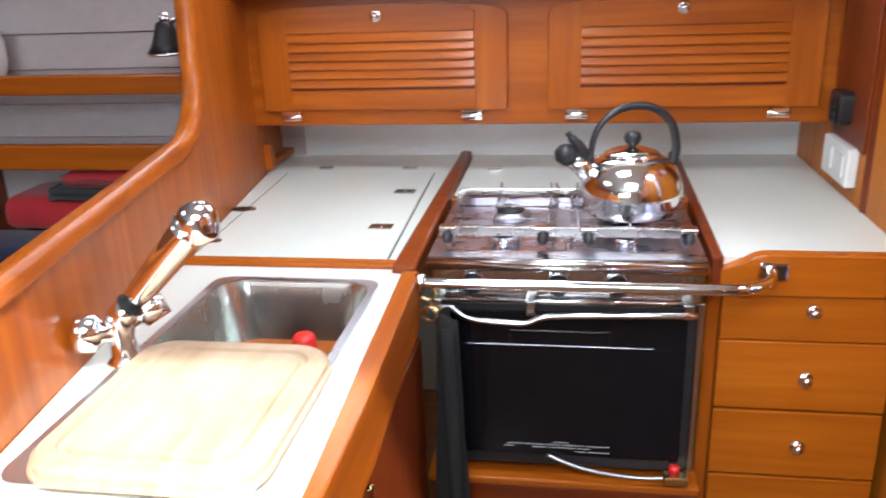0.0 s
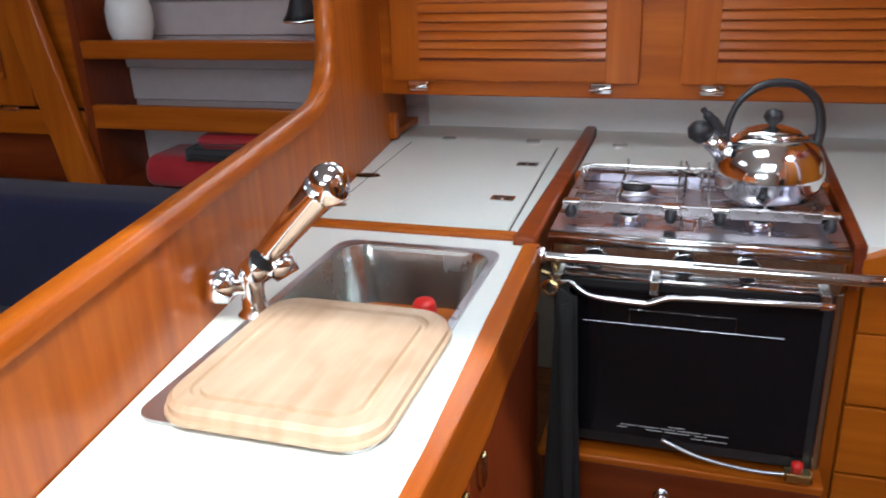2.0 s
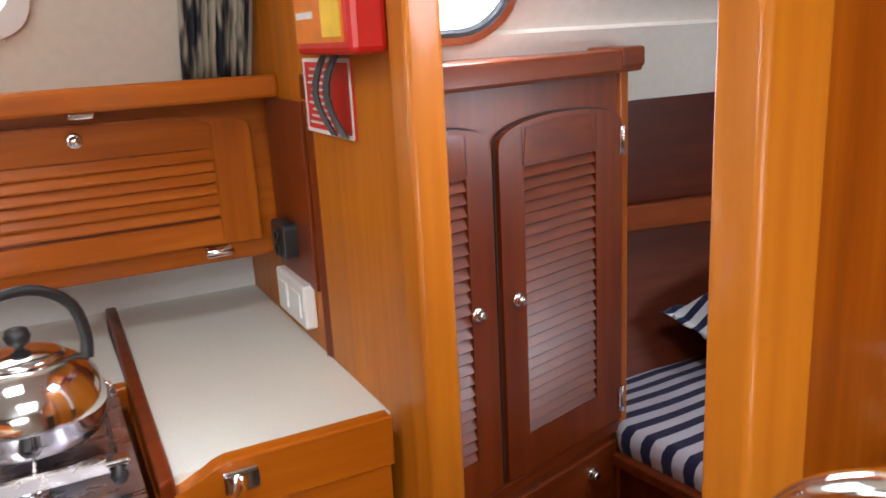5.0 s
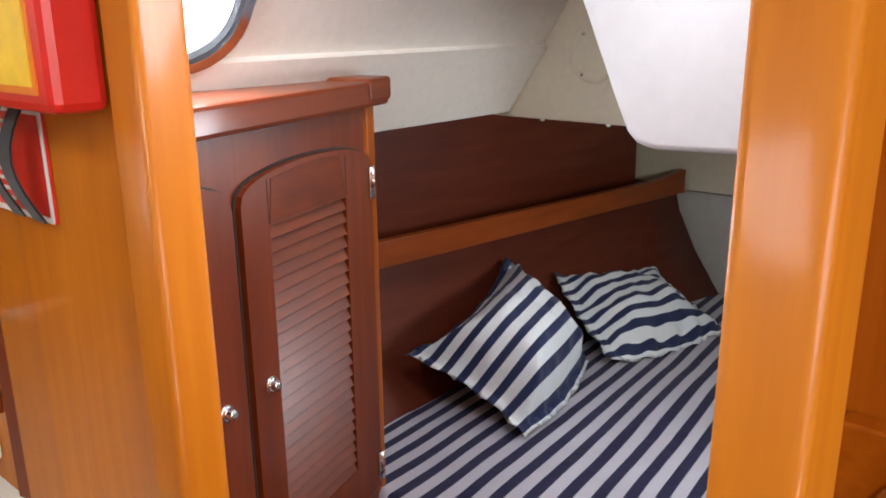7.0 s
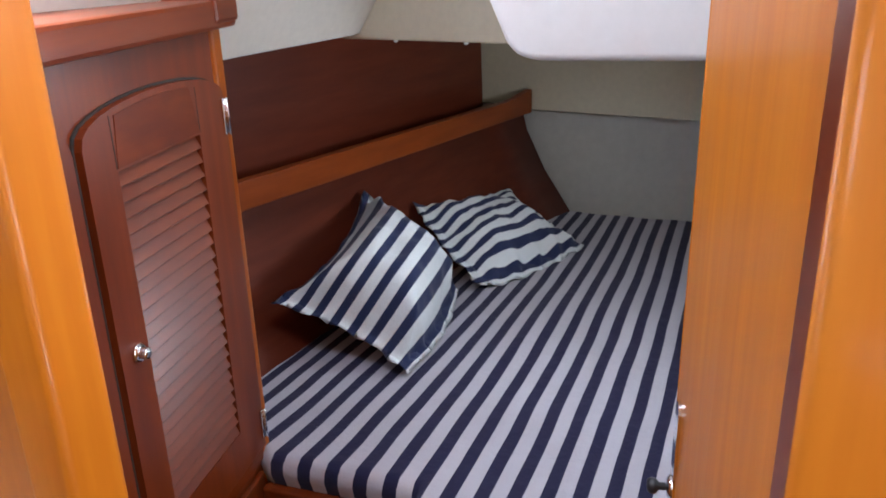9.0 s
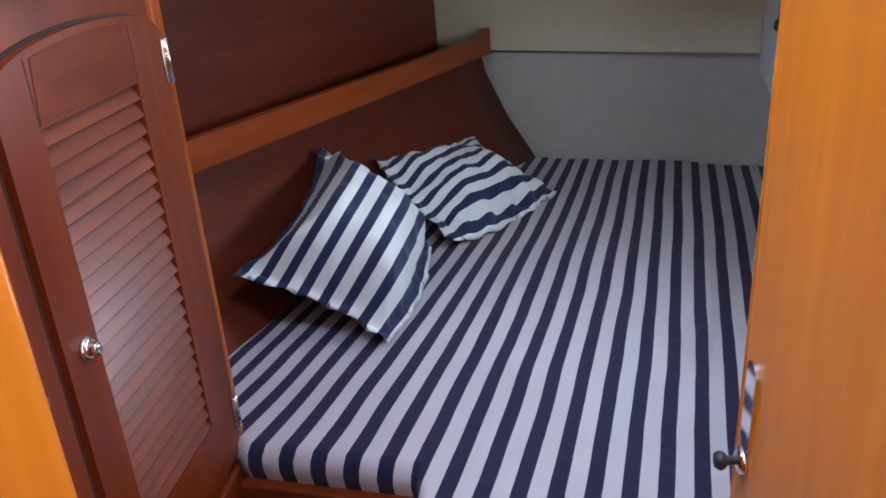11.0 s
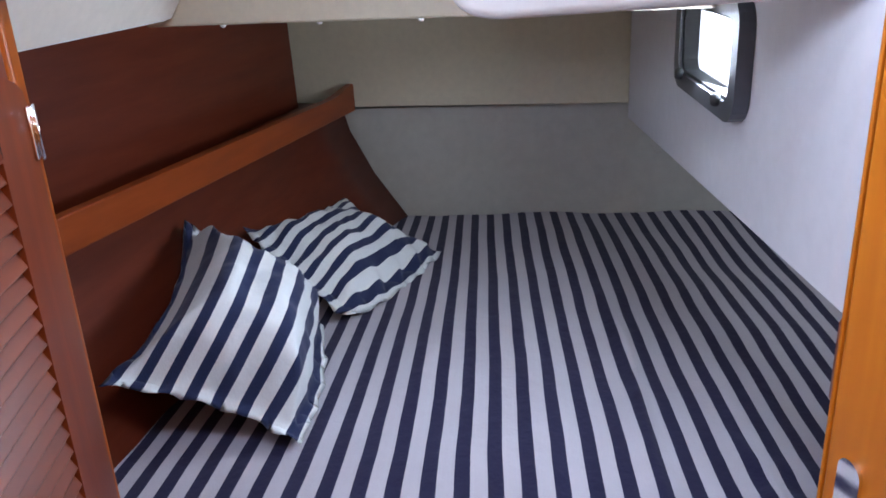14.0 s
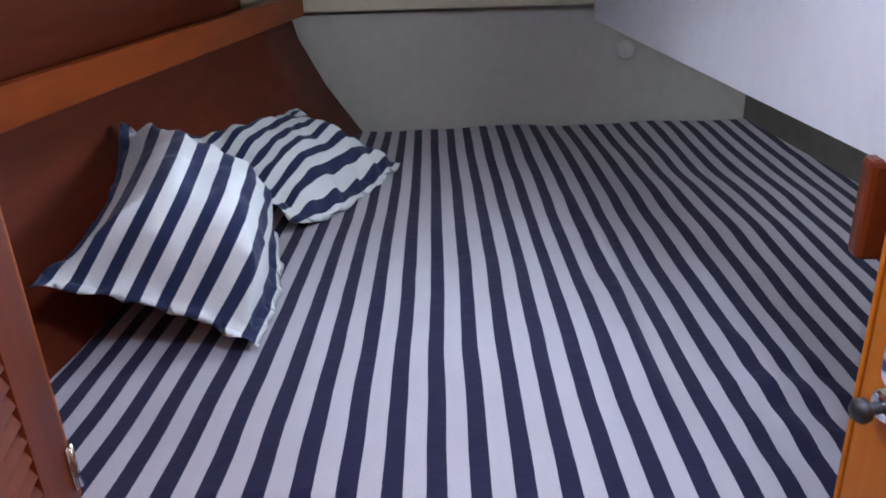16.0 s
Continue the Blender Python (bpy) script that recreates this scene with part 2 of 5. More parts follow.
def thing(name, label, category, group="", m=None):
    ob = new(name)
    ob.empty_display_size = 0.05
    if m is not None:
        ob.matrix_world = m
    return tagged(ob, label, category, group)


def structure(name, bm, mat, label="", category="", smooth=False):
    return tagged(obj(name, bm, mat, None, "", smooth), label, category, kind="structure")


def block(x0, y0, z0, x1, y1, z1, bevel=0.0, m=None, bm=None, seg=2):
    own = bmesh.new()
    bmesh.ops.create_cube(own, size=1.0)
    for v in own.verts:
        v.co = Vector(((x0 + x1) / 2 + v.co.x * (x1 - x0), (y0 + y1) / 2 + v.co.y * (y1 - y0), (z0 + z1) / 2 + v.co.z * (z1 - z0)))
    if bevel:
        bmesh.ops.bevel(own, geom=own.edges[:], offset=bevel, segments=seg, profile=0.5, affect="EDGES")
    return merge(own, m, bm)


def merge(own, m=None, bm=None):
    if m is not None:
        own.transform(m)
    if bm is None:
        return own
    me = bpy.data.meshes.new("tmp")
    own.to_mesh(me)
    own.free()
    bm.from_mesh(me)
    bpy.data.meshes.remove(me)
    return bm


def prism(points, axis, a, b, bevel=0.0, m=None, bm=None):
    """A flat outline, pushed along an axis from a to b. Points are in the two other axes, in xyz order."""
    own = bmesh.new()

    def at(p, q):
        return {"x": (q, p[0], p[1]), "y": (p[0], q, p[1]), "z": (p[0], p[1], q)}[axis]

    lo = [own.verts.new(at(p, a)) for p in points]
    hi = [own.verts.new(at(p, b)) for p in points]
    own.faces.new(lo)
    own.faces.new(hi[::-1])
    n = len(points)
    for k in range(n):
        own.faces.new((lo[k], hi[k], hi[(k + 1) % n], lo[(k + 1) % n]))
    if bevel:
        bmesh.ops.bevel(own, geom=own.edges[:], offset=bevel, segments=2, profile=0.5, affect="EDGES")
    return merge(own, m, bm)


def tube(path, radius, sides=10, bm=None, m=None, closed=False):
    """A round bar along a path; radius may be one number or one for each point."""
    own = bmesh.new()
    pts = [Vector(p) for p in path]
    rad = radius if isinstance(radius, (list, tuple)) else [radius] * len(pts)
    rings, side = [], None
    for k, p in enumerate(pts):
        a, b = pts[max(k - 1, 0)], pts[min(k + 1, len(pts) - 1)]
        if closed:
            a, b = pts[k - 1], pts[(k + 1) % len(pts)]
        d = (b - a).normalized()
        if side is None:
            side = d.orthogonal().normalized()
        side = (side - d * side.dot(d)).normalized()
        up = d.cross(side)
        rings.append([own.verts.new(p + rad[k] * (math.cos(w) * side + math.sin(w) * up)) for w in (2 * math.pi * i / sides for i in range(sides))])
    last = len(rings) if closed else len(rings) - 1
    for k in range(last):
        r0, r1 = rings[k], rings[(k + 1) % len(rings)]
        for i in range(sides):
            own.faces.new((r0[i], r0[(i + 1) % sides], r1[(i + 1) % sides], r1[i]))
    if not closed:
        own.faces.new(rings[0][::-1])
        own.faces.new(rings[-1])
    return merge(own, m, bm)


def smooth_path(points, steps=6):
    """A rounded path through a few points."""
    pts = [Vector(p) for p in points]
    out = []
    for k in range(len(pts) - 1):
        p0, p1, p2, p3 = pts[max(k - 1, 0)], pts[k], pts[k + 1], pts[min(k + 2, len(pts) - 1)]
        for s in range(steps):
            u = s / steps
            out.append(0.5 * (2 * p1 + (p2 - p0) * u + (2 * p0 - 5 * p1 + 4 * p2 - p3) * u * u + (3 * p1 - p0 - 3 * p2 + p3) * u**3))
    return out + [pts[-1]]


def lathe(profile, sides=24, m=None, bm=None):
    """A turned shape from (radius, z) pairs, round z."""
    own = bmesh.new()
    rings = []
    for r, z in profile:
        if r < 1e-5:
            rings.append([own.verts.new((0, 0, z))])
        else:
            rings.append([own.verts.new((r * math.cos(2 * math.pi * i / sides), r * math.sin(2 * math.pi * i / sides), z)) for i in range(sides)])
    for a, b in zip(rings, rings[1:]):
        for i in range(sides):
            j = (i + 1) % sides
            if len(a) == 1 and len(b) > 1:
                own.faces.new((a[0], b[i], b[j]))
            elif len(b) == 1 and len(a) > 1:
                own.faces.new((a[i], b[0], a[j]))
            elif len(a) > 1:
                own.faces.new((a[i], b[i], b[j], a[j]))
    return merge(own, m, bm)


def rounded(x0, y0, x1, y1, r, n=6):
    """An outline of a rectangle with round corners."""
    out = []
    for cx, cy, a in ((x1 - r, y1 - r, 0), (x0 + r, y1 - r, 90), (x0 + r, y0 + r, 180), (x1 - r, y0 + r, 270)):
        out += [(cx + r * math.cos(radians(a + 90 * k / n)), cy + r * math.sin(radians(a + 90 * k / n))) for k in range(n + 1)]
    return out


def holed(outer, inner, axis, a, b, m=None, bm=None):
    """A plate with one hole, both outlines of the same count, walked the same way."""
    own = bmesh.new()

    def at(p, q):
        return {"x": (q, p[0], p[1]), "y": (p[0], q, p[1]), "z": (p[0], p[1], q)}[axis]

    rings = [[own.verts.new(at(p, q)) for p in ring] for ring, q in ((outer, a), (outer, b), (inner, b), (inner, a))]
    n = len(outer)
    for r0, r1 in zip(rings, rings[1:] + rings[:1]):
        for k in range(n):
            own.faces.new((r0[k], r0[(k + 1) % n], r1[(k + 1) % n], r1[k]))
    return merge(own, m, bm)


def sheet(rows, thick=None):
    """A surface through a grid of points, made solid along its normals."""
    own = bmesh.new()
    grid = [[own.verts.new(p) for p in row] for row in rows]
    for a, b in zip(grid, grid[1:]):
        for k in range(len(a) - 1):
            own.faces.new((a[k], a[k + 1], b[k + 1], b[k]))
    bmesh.ops.recalc_face_normals(own, faces=own.faces)
    if thick:
        bmesh.ops.solidify(own, geom=own.faces[:], thickness=thick)
    return own


def knob_ring(parent, m, r=0.011):
    """A round push-button furniture latch: rosette and raised button."""
    part("rosette", lathe([(0, 0), (r, 0), (r, 0.002), (r * 0.8, 0.005), (r * 0.62, 0.005)], 16, m), chrome, parent, "", True)
    part("button", lathe([(r * 0.6, 0.003), (r * 0.6, 0.012), (r * 0.5, 0.0145), (0, 0.0155)], 16, m), chrome, parent, "chrome push button", True)


def facing(x, y, z, way):
    """A pose whose z points the given way, level otherwise."""
    w = Vector(way).normalized()
    return Matrix.Translation((x, y, z)) @ w.to_track_quat("Z", "Y").to_matrix().to_4x4()


# ---- structure: hull, deck, bulkheads ----
structure("floor", block(-2.8, -1.6, -0.04, 3.0, 2.6, 0.0), sole_wood, "varnished teak cabin sole", "floor")


def slab_with_holes(z0, z1, xs, ys, holes):
    bm = bmesh.new()
    for i in range(len(xs) - 1):
        for j in range(len(ys) - 1):
            if (i, j) not in holes:
                block(xs[i], ys[j], z0, xs[i + 1], ys[j + 1], z1, 0, None, bm)
    bmesh.ops.remove_doubles(bm, verts=bm.verts, dist=1e-5)
    return bm


structure("ceiling", slab_with_holes(1.90, 1.96, (-2.8, -1.65, -1.05, -0.15, 0.25, 0.65, 0.85, 1.2, 3.0), (-1.6, -0.45, 0.35, 0.45, 0.97, 1.05, 1.27, 1.40, 2.6), {(3, 1), (4, 1), (1, 3), (1, 4), (6, 4), (6, 5), (3, 5), (3, 6)}), splash_white, "white vinyl headliner cut for the companionway and added hatches", "ceiling")
# unseen hatches, added as a source for fill lamps and to block the sun
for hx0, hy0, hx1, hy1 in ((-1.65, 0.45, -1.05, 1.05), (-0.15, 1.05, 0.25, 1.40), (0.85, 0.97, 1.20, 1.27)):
    hatch = tagged(new("added_hatch"), "unseen closed acrylic deck hatch, added over a fill lamp", "hatch", kind="structure")
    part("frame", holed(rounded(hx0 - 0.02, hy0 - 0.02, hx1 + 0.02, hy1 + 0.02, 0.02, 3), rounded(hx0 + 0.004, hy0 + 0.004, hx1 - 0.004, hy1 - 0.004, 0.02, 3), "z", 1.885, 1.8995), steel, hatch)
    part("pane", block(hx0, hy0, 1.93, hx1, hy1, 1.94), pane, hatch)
# unseen side, kept white and given a window to throw light into the galley
bm = bmesh.new()
for x0, x1, z0, z1 in ((-2.8, 3.0, 0, 1.27), (-2.8, 3.0, 1.61, 1.9), (-2.8, -1.32, 1.27, 1.61), (0.02, 3.0, 1.27, 1.61)):
    block(x0, -1.66, z0, x1, -1.6, z1, 0, None, bm)
structure("wall_inboard", bm, liner_white, "unseen white lined side with an added window, for bounced light", "wall")
w4 = tagged(new("window_4"), "unseen long coachroof window opposite the galley, added for fill light", "window", kind="structure")
part("window_frame", holed(rounded(-1.35, 1.24, 0.05, 1.64, 0.06, 6), rounded(-1.31, 1.28, 0.01, 1.60, 0.05, 6), "y", -1.6, -1.588), white_plastic, w4)
part("pane", block(-1.32, -1.635, 1.27, 0.02, -1.63, 1.61), pane, w4).visible_shadow = False
# glowing panel behind the added window
structure("backdrop_4", block(-1.6, -1.80, 1.1, 0.3, -1.79, 1.8), outside, "bright overcast sky outside the window", "sky")
structure("wall_forward", block(-2.86, -1.66, 0, -2.8, 2.6, 1.9), teak_z, "varnished teak forward bulkhead", "wall")
structure("wall_aft_end", block(3.0, -1.66, 0, 3.06, 2.6, 1.9), aft_grey, "grey painted aft end", "wall")
structure("wall_hull", block(-2.8, 2.6, 0, 3.0, 2.66, 1.9), aft_grey, "grey painted hull side", "wall")

# coachroof side over the galley, leaning inboard, with a long window
LEAN_Y = 0.5


def liner_y(z):
    return 2.02 - LEAN_Y * (z - 1.32)


def liner_panel(x0, x1, z0, z1, name="liner"):
    return sheet([[(x, liner_y(z), z) for x in (x0, x1)] for z in (z0, z1)], 0.012)


GW = (-0.40, 0.385, 1.43, 1.68)
bm = bmesh.new()
for x0, x1, z0, z1 in ((-0.46, 0.735, 1.28, GW[2]), (-0.46, 0.735, GW[3], 1.90), (-0.46, GW[0], GW[2], GW[3]), (GW[1], 0.735, GW[2], GW[3])):
    merge(liner_panel(x0, x1, z0, z1), None, bm)
structure("wall_galley_side", bm, liner_white, "white vinyl lined coachroof side", "wall")

# bulkhead between galley and cabin
BX = 0.735
structure("wall_bulkhead", block(BX, 1.396, 0, BX + 0.03, 2.6, 1.9), teak_light, "varnished teak bulkhead", "wall")
structure("wall_companionway_aft", block(1.10, -1.6, 0, 1.13, 0.962, 1.9), teak_z, "varnished teak panel beside the companionway", "wall")
structure("wall_companionway_side", prism([(BX + 0.012, 0.8895), (1.0995, 0.962), (1.0995, 0.974), (BX + 0.012, 0.9015)], "z", 0, 1.9), teak_z, "varnished teak partition behind the door post", "wall")
structure("wall_bulkhead_head", block(BX, 0.885, 1.80, BX + 0.03, 1.385, 1.9), teak_z, "varnished teak bulkhead over the doorway", "wall")
structure("door_post_outboard", prism(rounded(BX - 0.008, 1.350, BX + 0.036, 1.398, 0.007), "z", 0, 1.80), teak_light, "pale varnished teak door post with rounded edges", "door frame", True)
structure("door_post_inboard", prism(rounded(BX - 0.012, 0.8890, BX + 0.042, 0.928, 0.006), "z", 0, 1.80), teak_light, "pale varnished teak door post with rounded edges", "door frame", True)
structure("door_head", block(BX - 0.010, 0.928, 1.74, BX + 0.040, 1.350, 1.80, 0.008), teak_light, "pale varnished teak door head", "door frame")

# ---- galley joinery ----
C = 0.90


def wall_x(y):
    return -0.311 - 0.123 * (y - 0.644)


# the tall bulwark between sink and saloon, sweeping up into a post
SLOPE = Matrix(((1, -0.123, 0, -0.311 + 0.123 * 0.644), (0, 1, 0, 0), (0, 0, 1, 0), (0, 0, 0, 1)))
outline = [(0.35, 0.0), (0.35, 1.028), (1.475, 1.068)]
outline += [(1.475 + 0.13 * math.sin(radians(a)), 1.068 + 0.13 * (1 - math.cos(radians(a)))) for a in range(10, 91, 10)]
outline += [(1.618, 1.30), (1.63, 1.90), (2.30, 1.90), (2.30, 0.0)]
structure("wall_bulwark", prism(outline, "x", -0.026, 0.0, 0.004, SLOPE), teak_z, "varnished teak bulwark panel beside the sink", "partition")
cap = [(0.35, 1.029), (0.95, 1.0503), (1.475, 1.069)]
cap += [(1.475 + 0.13 * math.sin(radians(a)), 1.069 + 0.13 * (1 - math.cos(radians(a)))) for a in range(10, 91, 10)] + [(1.618, 1.30), (1.625, 1.60), (1.63, 1.895)]
bm = bmesh.new()
rows = []
for k, (y, z) in enumerate(cap):
    a, b = Vector(cap[max(k - 1, 0)]), Vector(cap[min(k + 1, len(cap) - 1)])
    d = (b - a).normalized()
    n = Vector((-d.y, d.x))
    rows.append([bm.verts.new((x, y + n.x * h, z + n.y * h)) for x, h in ((0.005, -0.012), (0.005, 0.004), (0.0, 0.011), (-0.026, 0.011), (-0.031, 0.004), (-0.031, -0.012))])
for r0, r1 in zip(rows, rows[1:]):
    for i in range(5):
        bm.faces.new((r0[i], r0[i + 1], r1[i + 1], r1[i]))
bm.transform(SLOPE)
structure("trim_bulwark_cap", bm, teak_y, "rounded varnished teak capping", "trim", True)


def counter_outline(y0, y1, x1):
    return [(wall_x(y0) + 0.002, y0), (x1, y0), (x1, y1), (wall_x(y1) + 0.002, y1)]


SX0, SX1, SY0, SY1 = -0.322, -0.046, 0.808, 1.342
counter = thing("sink_worktop", "pale laminate worktop with a cut-out for the sink", "worktop")
bm = bmesh.new()
prism([(wall_x(0.45) + 0.002, 0.45), (-0.006, 0.45), (-0.008, SY0 + 0.02), (wall_x(SY0 + 0.02) + 0.002, SY0 + 0.02)], "z", C - 0.03, C, 0, None, bm)
prism([(wall_x(SY0 + 0.02) + 0.002, SY0 + 0.02), (SX0 + 0.02, SY0 + 0.02), (SX0 + 0.02, SY1 - 0.02), (wall_x(SY1) + 0.002, SY1 - 0.02)], "z", C - 0.03, C, 0, None, bm)
prism([(SX1 - 0.02, SY0 + 0.02), (-0.008, SY0 + 0.02), (-0.028, SY1 - 0.02), (SX1 - 0.02, SY1 - 0.02)], "z", C - 0.03, C, 0, None, bm)
prism([(wall_x(SY1) + 0.002, SY1 - 0.02), (-0.028, SY1 - 0.02), (-0.031, 1.388), (wall_x(1.388) + 0.002, 1.388)], "z", C - 0.03, C, 0, None, bm)
bmesh.ops.remove_doubles(bm, verts=bm.verts, dist=1e-5)
part("slab", bm, laminate, counter)

chest = thing("cool_box_worktop", "pale laminate worktop with a flush lifting lid", "worktop")
part("slab", prism(counter_outline(1.388, 2.20, -0.044), "z", C - 0.03, C), laminate, chest)
lid_pts = [(-0.398, 1.425), (-0.066, 1.425), (-0.082, 1.985), (-0.424, 1.985)]
part("lid", prism([(x * 0.985 - 0.004, y + (0.004 if y < 1.5 else -0.004)) for x, y in lid_pts], "z", C - 0.01, C + 0.0025, 0.0008), laminate, chest)
bm = bmesh.new()
for (xa, ya), (xb, yb) in zip(lid_pts, lid_pts[1:] + lid_pts[:1]):
    if not (ya > 1.9 and yb > 1.9):
        tube([(xa, ya, C), (xb, yb, C)], 0.0016, 6, bm)
part("seam", bm, seam_dark, chest, "thin dark seam round the lid")
for x, y in ((-0.404, 1.500), (-0.413, 1.690)):
    part("flush_hinge", lathe([(0, 0), (0.021, 0), (0.02, 0.0035), (0, 0.0035)], 20, Matrix.Translation((x, y, C + 0.002)) @ Matrix.Diagonal((1.25, 0.5, 1, 1))), bronze, chest, "dark oval flush hinge", True)
for x, y in ((-0.113, 1.588), (-0.116, 1.823)):
    part("finger_pull", holed(rounded(x - 0.021, y - 0.014, x + 0.021, y + 0.014, 0.003, 3), rounded(x - 0.014, y - 0.008, x + 0.014, y + 0.008, 0.002, 3), "z", C + 0.0015, C + 0.005), steel, chest, "small steel flush ring pull")
    part("pull_well", block(x - 0.014, y - 0.008, C + 0.001, x + 0.014, y + 0.008, C + 0.0032), seam_dark, chest)
    part("pull_tongue", block(x - 0.003, y - 0.008, C + 0.003, x + 0.004, y + 0.006, C + 0.005, 0.0008), chrome, chest)
for x, y in ((-0.345, 2.03), (-0.145, 2.03)):
    part("grey_catch", prism(rounded(x - 0.016, y - 0.013, x + 0.016, y + 0.013, 0.008, 4), "z", C, C + 0.004), steel, chest, "dull grey flush catch")

back = thing("stove_back_worktop", "pale laminate worktop strip behind the stove", "worktop")
part("slab", block(-0.012, 1.775, C - 0.03, 0.440, 2.20, C), laminate, back)
part("grey_catch", prism(rounded(0.035, 2.005, 0.067, 2.031, 0.008, 4), "z", C, C + 0.004), steel, back, "dull grey flush catch")
right = thing("drawer_worktop", "pale laminate worktop over the drawers", "worktop")
part("slab", prism([(0.455, 1.472), (BX - 0.001, 1.484), (BX - 0.001, 2.20), (0.455, 2.20)], "z", C - 0.03, C), laminate, right)
structure("wall_splashback", block(-0.52, 2.175, C, BX, 2.20, 1.10), splash_white, "white laminate splashback", "splashback")

# teak fiddles and edge trims
fid = prism([(-0.048, 1.37), (-0.010, 1.37), (-0.018, 2.165), (-0.044, 2.165)], "z", C - 0.06, C + 0.013, 0.006)
structure("trim_fiddle_stove", fid, teak_red, "rounded teak fiddle beside the stove", "trim")
structure("trim_fiddle_cross", block(wall_x(1.39), 1.386, C - 0.002, -0.048, 1.412, C + 0.009, 0.004), teak_x, "teak fiddle across the worktop", "trim")
structure("trim_edge_sink", prism([(-0.0065, 0.45), (0.010, 0.45), (0.009, 1.0), (-0.004, 1.371), (-0.031, 1.371), (-0.020, 1.10), (-0.0085, 0.83)], "z", C - 0.085, C + 0.006, 0.004), teak_y, "teak edge trim of the sink worktop", "trim")
structure("trim_stove_back", block(-0.010, 1.752, C - 0.05, 0.440, 1.776, C + 0.010, 0.004), teak_x, "teak strip behind the stove", "trim")
structure("trim_fiddle_drawers", prism([(0.436, 1.44), (0.455, 1.45), (0.466, 2.165), (0.446, 2.165)], "z", C - 0.06, C + 0.010, 0.004), mahog_x, "reddish teak fiddle beside the stove", "trim")
front = [(0.434, 0.845), (BX - 0.013, 0.845), (BX - 0.013, 0.913), (0.515, 0.913), (0.50, 0.909), (0.485, 0.899), (0.465, 0.888), (0.434, 0.885)]
structure("trim_drawer_top", prism(front, "y", 1.448, 1.473, 0.003), teak_bright, "teak front edge with a dipped end", "trim")

# sink unit front
unit = thing("sink_cabinet", "varnished cabinet under the sink with two mahogany doors", "cabinet")
part("body", block(-0.30, 0.47, 0.0, -0.0225, 1.372, C - 0.088, 0.0), teak_y, unit)
for y0, y1, ky in ((0.50, 0.945, 0.915), (0.955, 1.36, 0.99)):
    d = part("door", block(-0.0215, y0, 0.09, -0.004, y1, 0.80, 0.004), mahog_z, unit, "reddish mahogany door")
    part("latch", prism(rounded(-0.0022, 0.75, 0.006, 0.79, 0.003, 3), "y", ky - 0.006, ky + 0.006), brass, d, "small brass latch")

# drawers
dr = thing("drawer_unit", "varnished teak drawer unit beside the stove", "drawer unit")
part("body", block(0.436, 1.475, 0.0, BX - 0.014, 2.15, C - 0.032), teak_x, dr)
part("stile", block(0.436, 1.462, 0.0, 0.456, 1.4745, 0.844, 0.002), teak_z, dr)
for k, (z0, z1, kz) in enumerate(((0.768, 0.842, 0.827), (0.643, 0.764, 0.700), (0.518, 0.639, 0.575), (0.30, 0.514, 0.45), (0.05, 0.296, 0.2))):
    d = part("drawer", block(0.459, 1.458, z0 if k else 0.766, BX - 0.015, 1.4745, z1, 0.0025), teak_bright, dr)
    knob_ring(d, facing(0.596, 1.4575, kz - (0.010 if not k else 0), (0, -1, 0)), 0.013)

# ---- upper galley cabinet with louvred flaps ----
FY = 1.945


def cab_face(x, z):
    return FY - 0.06 * (z - 1.03)


upper = thing("wall_cabinet", "varnished teak wall cabinet with louvred flap doors", "cabinet")
part("bottom", block(-0.50, FY + 0.004, 1.018, BX - 0.001, 2.174, 1.034, 0.002), teak_x, upper)
HW, HZ0, HZ1 = 0.265, 1.052, 1.246


def arch(cx, hw, z0, zs, rise, n=14):
    return [(cx - hw, z0), (cx + hw, z0)] + [(cx + hw * math.cos(math.pi * k / n), zs + rise * math.sin(math.pi * k / n) ** 0.75) for k in range(n + 1)]


part("face_frame", block(-0.50, FY, 1.020, BX - 0.001, FY + 0.02, 1.296, 0.002), teak_x, upper)
for cx in (-0.176, 0.436):
    door = part("door", prism(arch(cx, HW, HZ0, HZ1, 0.026), "y", FY - 0.016, FY - 0.0005, 0.002), teak_z, upper, "arched teak flap door")
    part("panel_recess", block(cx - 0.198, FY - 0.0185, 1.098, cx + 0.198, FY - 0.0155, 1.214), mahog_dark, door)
    for k in range(6):
        z = 1.102 + 0.0188 * k
        bm = prism([(FY - 0.0186, z), (FY - 0.0255, z + 0.001), (FY - 0.0255, z + 0.004), (FY - 0.0186, z + 0.0175)], "x", cx - 0.198, cx + 0.198)
        part("slat", bm, teak_x, door)
    bm = bmesh.new()
    part("top_rail", prism([(cx - 0.2, 1.216), (cx + 0.2, 1.216)] + [(cx + 0.2 * math.cos(math.pi * k / 10), 1.252 + 0.018 * math.sin(math.pi * k / 10)) for k in range(11)], "y", FY - 0.0205, FY - 0.0157, 0.001), teak_x, door)
    part("bottom_rail", block(cx - 0.2, FY - 0.0205, 1.056, cx + 0.2, FY - 0.0157, 1.096, 0.001), teak_x, door)
    knob_ring(door, facing(cx - 0.004, FY - 0.0205, 1.248, (0, -1, 0)), 0.013)
    for hx in (cx - 0.205, cx + 0.19):
        h = part("hinge", block(hx - 0.022, FY - 0.0205, 1.032, hx + 0.022, FY - 0.0165, 1.052, 0.002), chrome, door, "chrome hinge")
        part("hinge_pin", tube([(hx - 0.023, FY - 0.0215, 1.041), (hx + 0.023, FY - 0.0215, 1.041)], 0.0035, 8), chrome, h, "", True)
